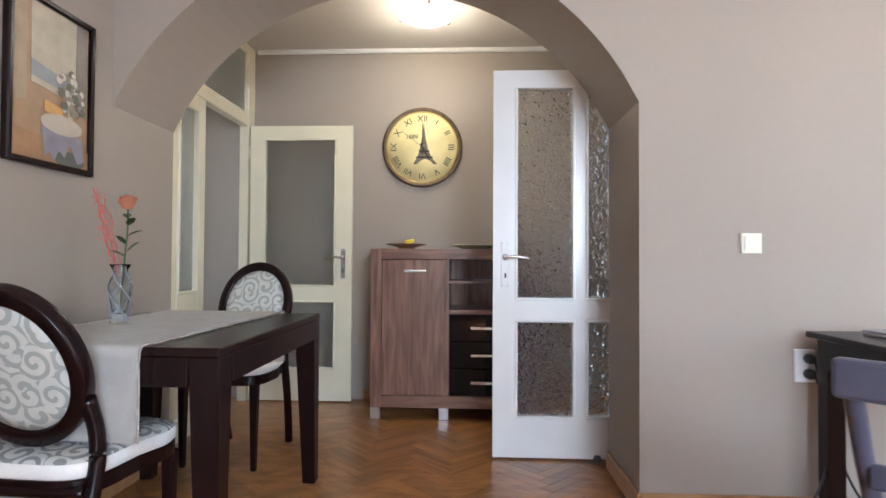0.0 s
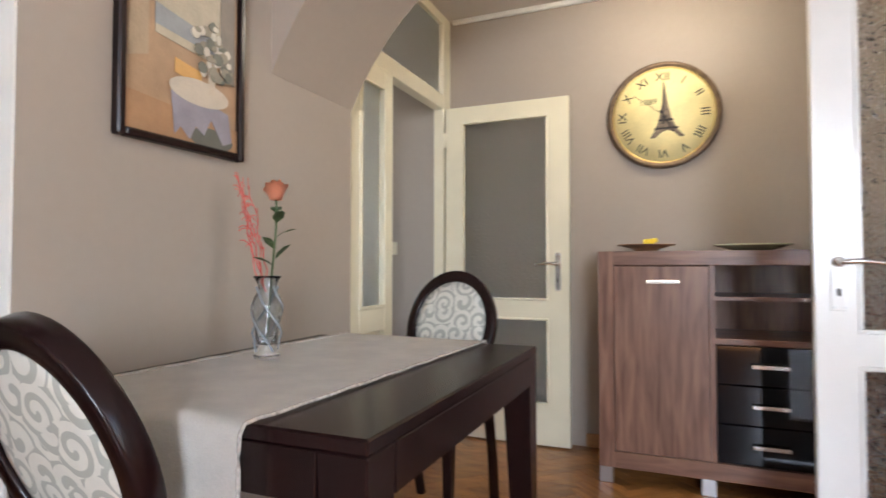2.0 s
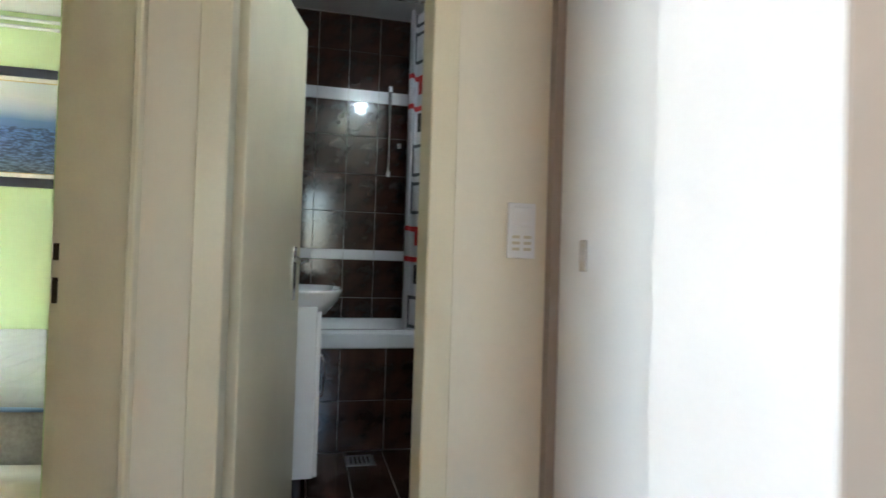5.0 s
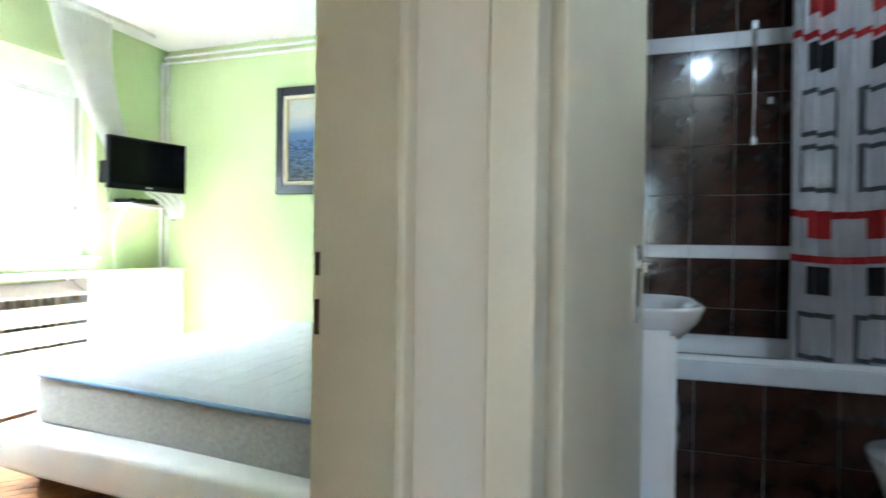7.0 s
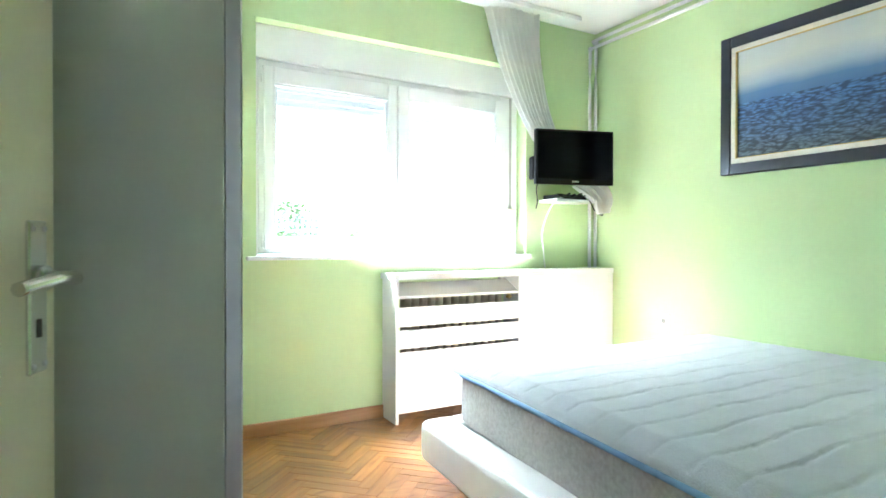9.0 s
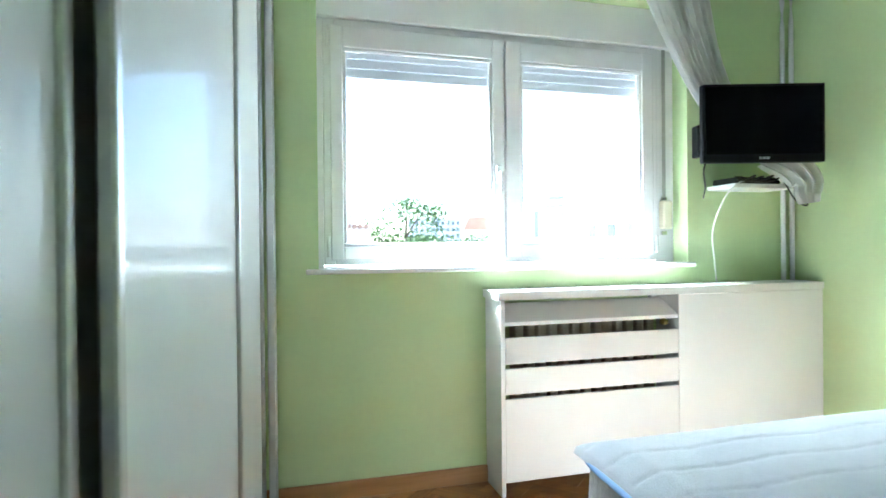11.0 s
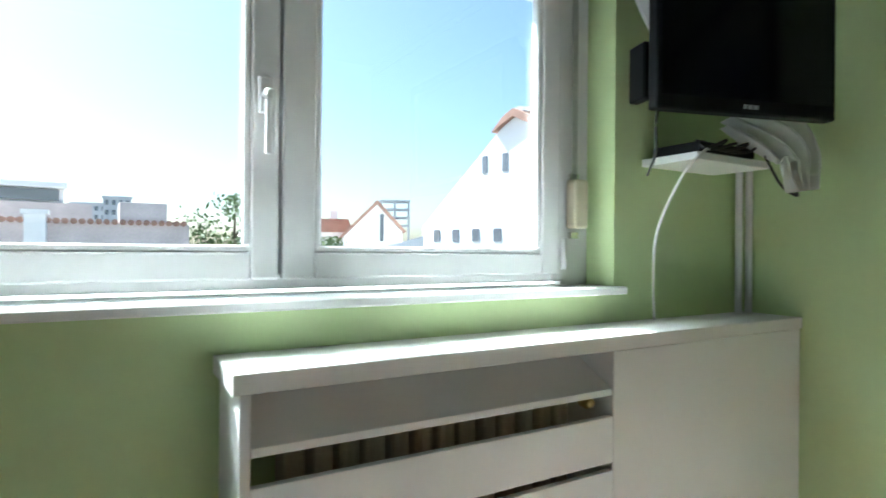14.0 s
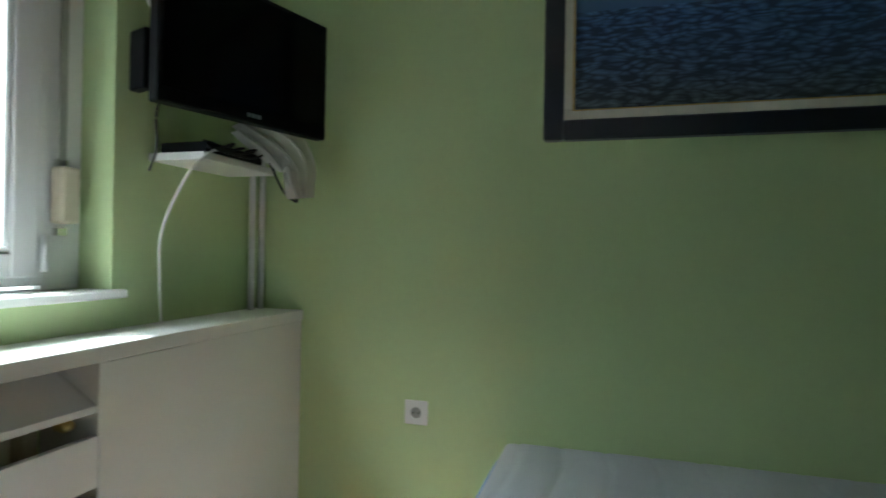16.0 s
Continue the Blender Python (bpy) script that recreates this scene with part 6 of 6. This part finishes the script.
def sea_paint():
    m = mat("painted_blue_field", (0.1, 0.2, 0.4), 0.5, vary=0.1, scale=30, bump=0.5, bump_scale=60)
    n, l = m.node_tree.nodes, m.node_tree.links
    p = n["Principled BSDF"]
    tc = n.new("ShaderNodeTexCoord")
    sep = n.new("ShaderNodeSeparateXYZ")
    l.new(tc.outputs["Object"], sep.inputs[0])
    nz = n.new("ShaderNodeTexNoise")
    nz.inputs["Scale"].default_value = 2.2
    l.new(tc.outputs["Object"], nz.inputs["Vector"])
    ad = n.new("ShaderNodeMath")
    ad.operation = "MULTIPLY_ADD"
    l.new(nz.outputs["Fac"], ad.inputs[0])
    ad.inputs[1].default_value = 0.10
    l.new(sep.outputs[2], ad.inputs[2])
    cr = n.new("ShaderNodeValToRGB")
    e = cr.color_ramp.elements
    e[0].position, e[0].color = 0.14, (0.10, 0.13, 0.15, 1)
    e[1].position, e[1].color = 0.78, (0.55, 0.58, 0.58, 1)
    for pos, c in ((0.25, (0.07, 0.12, 0.22)), (0.42, (0.06, 0.13, 0.30)), (0.50, (0.10, 0.20, 0.38)), (0.56, (0.38, 0.44, 0.50)), (0.64, (0.58, 0.58, 0.52))):
        q = e.new(pos)
        q.color = (*c, 1)
    l.new(ad.outputs[0], cr.inputs["Fac"])
    v = n.new("ShaderNodeTexVoronoi")
    v.inputs["Scale"].default_value = 34
    flatten = n.new("ShaderNodeMapping")
    flatten.inputs["Scale"].default_value = (0.8, 1.0, 2.6)
    l.new(tc.outputs["Object"], flatten.inputs["Vector"])
    warp = n.new("ShaderNodeTexNoise")
    warp.inputs["Scale"].default_value = 9
    l.new(flatten.outputs[0], warp.inputs["Vector"])
    bent = n.new("ShaderNodeVectorMath")
    bent.operation = "MULTIPLY_ADD"
    l.new(warp.outputs["Color"], bent.inputs[0])
    bent.inputs[1].default_value = (0.12, 0.12, 0.12)
    l.new(flatten.outputs[0], bent.inputs[2])
    l.new(bent.outputs[0], v.inputs["Vector"])
    mr = n.new("ShaderNodeMapRange")
    mr.inputs["To Min"].default_value, mr.inputs["To Max"].default_value = 1.9, 0.4
    mr.inputs["From Max"].default_value = 0.7
    l.new(v.outputs["Distance"], mr.inputs["Value"])
    low = n.new("ShaderNodeMath")
    low.operation = "LESS_THAN"
    l.new(sep.outputs[2], low.inputs[0])
    low.inputs[1].default_value = 0.40
    mix = n.new("ShaderNodeMix")
    l.new(low.outputs[0], mix.inputs["Factor"])
    mix.inputs["A"].default_value = 1.0
    l.new(mr.outputs["Result"], mix.inputs["B"])
    hv = n.new("ShaderNodeHueSaturation")
    l.new(cr.outputs["Color"], hv.inputs["Color"])
    l.new(mix.outputs["Result"], hv.inputs["Value"])
    l.new(hv.outputs["Color"], p.inputs["Base Color"])
    return m


part("canvas", boxes((-0.512, 0.512, -0.016, -0.006, 0.09, 0.70)), sea_paint(), art, "painted canvas")
sk = thing("wall_socket", "white wall socket on the green wall", "socket", pose(XW, -1.445, 0.54, 0, 0, 90))
part("plate", boxes((-0.041, 0.041, -0.009, 0, -0.041, 0.041), bevel=0.003, seg=2), M["melamine"], sk)
part("recess", lathe([(0.0, 0.0), (0.026, 0.0), (0.026, 0.0105), (0.021, 0.0105), (0.019, 0.001), (0.0, 0.001)], 24), M["melamine"], sk, m=pose(0, 0, 0, 90, 0, 0))
part("well", lathe([(0.0, 0.0), (0.0185, 0.0), (0.0185, 0.0097), (0.0, 0.0097)], 24), mat("shaded_plastic", (0.35, 0.35, 0.33), 0.5), sk, m=pose(0, 0, 0, 90, 0, 0))
for sx in (-0.009, 0.009):
    # Black pegs in place of shaded pin holes.
    part("pin_hole", lathe([(0.0, 0.0), (0.003, 0.0), (0.003, 0.0105), (0.0, 0.0105)], 10), M["ink"], sk, m=pose(sx, 0, 0, 90, 0, 0))

# wardrobe with sliding doors, standing a little askew
ward = thing("sliding_wardrobe", "tall wardrobe with satin white sliding doors and aluminium profiles", "wardrobe", pose(-2.476, 0.02, 0, 0, 0, 270 - math.degrees(math.atan(0.1333))))
WH = 2.42
part("side_panel", boxes((0.0, 0.022, 0.03, 0.40, 0, WH), bevel=0.002), M["wardrobe_side"], ward, "pale grey side panel")
part("front_profile", boxes((0.0, 0.022, 0.0, 0.03, 0, WH), bevel=0.003), M["alu"], ward)
part("top_panel", boxes((0.022, 2.07, 0.0, 0.40, WH - 0.03, WH)), M["wardrobe_side"], ward)
part("back_panel", boxes((0.022, 2.02, 0.38, 0.40, 0.0, WH - 0.03)), M["wardrobe_side"], ward)
part("bottom_track", boxes((0.022, 2.05, 0.005, 0.09, 0.0, 0.03), bevel=0.003), M["alu"], ward)


def slide(x0, x1, y):
    d = part("sliding_door", boxes((x0 + 0.03, x1 - 0.03, y + 0.006, y + 0.016, 0.07, WH - 0.07)), M["satin"], ward, "satin white glass door panel")
    for a in (x0, x1 - 0.032):
        part("grip_profile", boxes((a, a + 0.032, y - 0.006, y + 0.026, 0.032, WH - 0.032), bevel=0.007, seg=2), M["alu"], d)
    part("rail", boxes((x0 + 0.032, x1 - 0.032, y, y + 0.022, 0.032, 0.075), (x0 + 0.032, x1 - 0.032, y, y + 0.022, WH - 0.075, WH - 0.032)), M["alu"], d)


slide(0.024, 0.575, 0.045)
slide(0.605, 1.45, 0.006)
slide(1.42, 2.035, 0.045)
part("end_profile", boxes((2.035, 2.078, 0.0, 0.03, 0, WH), bevel=0.003), M["alu"], ward)

# ---- outside ----
structure("ground", boxes((-900, 900, -1800, -2.5, -9.2, -9.0)), M["ground"], "hazy town ground far below the window", "ground")


def at_bearing(az, d):
    return -3.45 + -math.sin(math.radians(az)) * d, -0.9 - math.cos(math.radians(az)) * d


def facing(az, d, z=0.0):
    """A pose at that bearing and distance whose local -y looks back at the window."""
    x, y = at_bearing(az, d)
    return pose(x, y, z, 0, 0, 180 - az)


wing = thing("neighbour_wing", "white plastered wing of the same building", "building", pose(-2.25, -2.5, 0))
part("wall", boxes((-0.05, 2.5, -6.5, -3.4, -9, 5), bevel=0.01), M["plaster"], wing)
part("cornice", boxes((-0.09, 2.5, -6.54, -3.36, 0.55, 0.62)), M["plaster"], wing)

low = thing("old_annex", "weathered pink plastered annex with a tiled parapet", "building", facing(-0.5, 20))
part("wall", boxes((-2.6, 2.5, -0.2, 5, -9, 1.78)), M["pink_plaster"], low)
part("parapet", boxes((0.55, 1.85, -0.25, 1.2, 1.78, 2.42), bevel=0.02), M["pink_plaster"], low)
part("pillar", boxes((-1.75, -1.25, -0.7, -0.2, -9, 2.0), (-1.82, -1.18, -0.77, -0.15, 1.95, 2.08)), M["plaster"], low)
cap = mesh_of("ridge_tile", tube([(0, -0.3, 0), (0, 0.3, 0)], 0.09, 8, steps=2), M["brick_red"])
for k in range(24):
    ob = new("ridge_tile", cap)
    ob.parent, ob.matrix_basis = low, pose(-2.5 + 0.21 * k, -0.02, 1.80)
part("window", boxes((0.15, 0.42, -0.22, -0.18, 0.45, 0.95)), M["pane_hazed"], low)
house2 = thing("modern_house", "white flat-roofed house behind the annex", "house", facing(-5, 34))
part("wall", boxes((-3.2, 2.4, 0, 6, -9, 3.2)), M["pink_plaster"], house2)
part("roof_slab", boxes((-3.4, 1.3, -0.6, 6, 3.9, 4.15), (-3.2, 1.2, 0.2, 5, 3.2, 3.9)), M["plaster"], house2)
part("window_band", boxes((-3.0, 1.0, -0.02, 0.22, 3.3, 3.85)), M["pane_hazed"], house2)


def block(az, d, w, h, floors, bays, material, label):
    b = thing("apartment_block", label, "building", facing(az, d))
    part("wall", boxes((-w / 2, w / 2, 0, w * 0.5, -9, h)), material, b)
    part("roof", boxes((-w / 2 - 0.3, w / 2 + 0.3, -0.3, w * 0.5, h, h + 0.5)), material, b)
    wm = mesh_of("window", boxes((0, 0.5 * w / bays, -0.15, 0.05, 0, 0.5 * (h + 4) / floors)), M["pane_hazed"])
    for i in range(bays):
        for j in range(floors):
            ob = new("window", wm)
            ob.parent, ob.matrix_basis = b, pose(-w / 2 + (i + 0.25) * w / bays, 0, -4 + (j + 0.3) * (h + 4) / floors)
    return b


block(0.9, 160, 6, 12.8, 7, 4, M["far_grey"], "distant pale concrete apartment tower")
block(-1.2, 175, 8, 12.0, 7, 5, M["far_grey"], "distant grey apartment block")
block(13.2, 180, 9, 9.5, 6, 5, M["far_grey"], "hazy distant apartment block")
block(15.8, 200, 9, 10.0, 6, 5, M["far_grey"], "hazy distant apartment block")

gable = thing("gabled_house", "small white gabled house with tiled roof", "house", facing(23.4, 42))
part("wall", prism([(-2.2, -9), (2.4, -9), (2.4, 2.4), (1.0, 4.2), (0.55, 4.4), (-2.2, 1.7)], 0, 6, "xz"), M["plaster"], gable)
part("roof", prism([(-2.5, 1.55), (-2.3, 1.5), (0.55, 4.3), (2.5, 2.2), (2.7, 2.35), (0.55, 4.65)], -0.2, 6.2, "xz"), M["brick_red"], gable)
part("window", boxes((0.75, 1.05, -0.05, 0.05, 1.6, 3.6)), M["pane_hazed"], gable)
mans = thing("mansard_house", "white house with a dark tiled mansard roof", "house", facing(20.0, 48))
part("wall", boxes((-2.2, 1.4, 0, 6, -9, 2.4)), M["plaster"], mans)
part("roof", prism([(-2.4, 2.4), (1.5, 2.4), (1.1, 3.5), (-1.9, 3.5)], -0.2, 6, "xz"), M["brick_red"], mans)
part("chimney", boxes((-0.4, 0.2, 0.2, 0.8, 2.6, 4.2)), M["plaster"], mans)
frame_ = thing("concrete_shell", "unfinished concrete frame of a far building", "building", facing(25.9, 90))
for k in range(4):
    part("slab", boxes((-2.4, 2.4, 0, 4, 4.6 + 1.3 * k, 4.85 + 1.3 * k)), M["far_grey"], frame_)
for x in (-2.2, 0, 2.2):
    part("column", boxes((x - 0.15, x + 0.15, 0.1, 0.4, -9, 8.6)), M["far_grey"], frame_)
big = thing("white_townhouse", "tall white townhouse with tiled gable roof and chimney", "house", facing(37, 30) @ pose(0, 0, 0, 0, 0, -40) @ Matrix.Diagonal((1.3, 1, 1, 1)))
part("wall", prism([(-5.0, -9), (6, -9), (6, 4.5), (0.5, 8.1), (-0.3, 7.4), (-5.0, 2.4)], 0, 9, "xz"), M["plaster"], big)
part("roof", prism([(-0.6, 7.3), (0.0, 8.0), (0.55, 8.35), (6.3, 4.6), (6.2, 4.3), (0.5, 7.95)], -0.3, 9, "xz"), M["brick_red"], big)
part("chimney", boxes((-0.15, 1.0, 0.6, 1.6, 6.8, 8.3)), M["chimney_brick"], big)
part("chimney_cap", prism([(-0.35, 8.3), (1.2, 8.3), (1.2, 8.36), (0.4, 8.62), (-0.35, 8.36)], 0.4, 1.8, "xz"), M["far_grey"], big)
for x in (-1.25, -0.15):
    part("window", boxes((x, x + 0.28, -0.04, 0.06, 5.2, 6.15)), M["pane_hazed"], big)
for k in range(4):
    part("window", boxes((-4.2 + 1.2 * k, -3.8 + 1.2 * k, -0.04, 0.06, 1.5, 2.2)), M["pane_hazed"], big)
shed = thing("shed_roof", "low white shed below the townhouse", "shed", facing(25.6, 30))
part("wall", boxes((-1.4, 1.6, 0, 4, -9, 0.9)), M["plaster"], shed)
part("roof", prism([(-1.6, 0.85), (1.7, 0.85), (1.7, 1.75)], -0.2, 4, "xz"), M["plaster"], shed)


def tree(az, d, top, spread, seed, label):
    r = random.Random(seed)
    t = thing("tree", label, "tree", facing(az, d, -9))
    part("trunk", tube([(0, 0, 0), (0.1, 0, 3), (0.0, 0.1, 9 + top - 1.5)], 0.22, 8, taper=0.3), M["bark"], t)
    lim = bmesh.new()
    tips = []
    for k in range(14):
        a, z = r.uniform(0, 6.28), 9 + top - r.uniform(0.8, 4.0)
        e = Vector((math.cos(a) * spread * r.uniform(0.5, 0.9), math.sin(a) * spread * 0.8, z + r.uniform(0.2, 0.9)))
        tube([(0, 0, z - 0.6), e * 0.5 + Vector((0, 0, z * 0.5)), e], 0.05, 5, lim, steps=3, taper=0.3)
        tips.append(e)
    part("limbs", lim, M["bark"], t)
    verts, faces = [], []
    for k in range(5200):
        c = r.choice(tips)
        o = c + Vector((r.gauss(0, 0.42) * spread * 0.55, r.gauss(0, 0.42) * spread * 0.55, r.gauss(0, 0.42)))
        if o.z > 9 + top:
            o.z = 9 + top - r.random() * 0.8
        u = Vector((r.uniform(-1, 1), r.uniform(-1, 1), r.uniform(-1, 1))).normalized() * r.uniform(0.05, 0.11)
        w = u.cross(Vector((r.uniform(-1, 1), r.uniform(-1, 1), r.uniform(-1, 1)))).normalized() * r.uniform(0.03, 0.06)
        b = len(verts)
        verts += [o - u, o + w, o + u, o - w]
        faces.append((b, b + 1, b + 2, b + 3))
    me = bpy.data.meshes.new("crown")
    me.from_pydata([tuple(v) for v in verts], [], faces)
    me.materials.append(M["leaf"])
    ob = new("crown", me)
    ob.parent = t
    return t


tree(10.6, 22, 2.9, 1.6, 1, "leafy green tree beyond the annex")
tree(17.6, 26, 1.6, 1.3, 2, "leafy green tree below the houses")
tree(13.6, 25, 1.5, 1.1, 3, "leafy green tree behind the window mullion")
tree(20.5, 27, 1.0, 1.0, 5, "low leafy tree beside the white house")


# ---- parquet, laid last ----
PL, PW = 0.30, 0.06
plank = mesh_of("plank", boxes((0.0006, PL - 0.0006, 0.0006, PW - 0.0006, -0.012, 0.0), bevel=0.0007), M["parquet"])


def inside(x, y, areas):
    return any(a < x < b and c < y < d for a, b, c, d in areas)


def herringbone(name, label, angle, areas, clip_near, seed, cx, cy):
    """Oak blocks in herringbone; those in the stretch nearest the walk are parts, the rest one joined part."""
    f = thing(name, label, "parquet", kind="structure")
    rot = Matrix.Rotation(math.radians(angle), 4, "Z")
    near, rest = [], []
    for i in range(-140, 140):
        for j in range(-26, 26):
            for quarter in (0, 1):
                ox, oy = i * PW + j * PL, i * PW - j * PL
                lm = pose(ox, oy, 0)
                if quarter == 1:
                    lm = pose(ox + PW, oy + PW, 0, 0, 0, 90)
                m = pose(cx, cy, 0) @ rot @ lm
                c = m @ Vector((PL / 2, PW / 2, 0))
                if inside(c.x, c.y, areas):
                    (near if inside(c.x, c.y, clip_near) else rest).append(m)
    near, rest = near[:300], rest + near[300:]
    for m in near:
        ob = new("plank", plank)
        ob.parent, ob.matrix_basis = f, m
    verts, faces = [], []
    src_v, src_f = [v.co.copy() for v in plank.vertices], [tuple(p.vertices) for p in plank.polygons]
    for m in rest:
        b = len(verts)
        verts += [tuple(m @ v) for v in src_v]
        faces += [tuple(b + k for k in q) for q in src_f]
    me = bpy.data.meshes.new("planks")
    me.from_pydata(verts, [], faces)
    me.materials.append(M["parquet_joined"])
    ob = new("planks", me)
    ob.parent = f
    tagged(ob, kind="stuff")


def island_parquet():
    m = wood("oak_parquet_joined", (0.215, 0.078, 0.020), (0.39, 0.178, 0.052), 0.30, 0, 3.0, 6.0, 0.2, 0.0)
    n, l = m.node_tree.nodes, m.node_tree.links
    hv = [q for q in n if q.bl_idname == "ShaderNodeHueSaturation"][0]
    g = n.new("ShaderNodeNewGeometry")
    mr = n.new("ShaderNodeMapRange")
    mr.inputs["To Min"].default_value, mr.inputs["To Max"].default_value = 0.78, 1.22
    l.new(g.outputs["Random Per Island"], mr.inputs["Value"])
    l.new(mr.outputs["Result"], hv.inputs["Value"])
    return m


M["parquet_joined"] = island_parquet()
herringbone("parquet_hall", "polished herringbone oak parquet of the hall and living room", 45, [(-1.6, 3.2, -2.4, YA1), (-3.3, 2.45, YA1, YB + 0.1), (-2.60, -1.4, 1.12, 2.25)], [(-0.75, 0.75, 3.15, 4.05)], 1, 0.0, 2.0)
herringbone("parquet_bedroom", "polished herringbone oak parquet of the bedroom", 45, [(-5.5, -1.85, -2.25, 0.96), (-2.62, -1.85, 0.95, 1.13)], [(-3.7, -2.7, -2.06, -1.2)], 2, -3.8, -0.5)
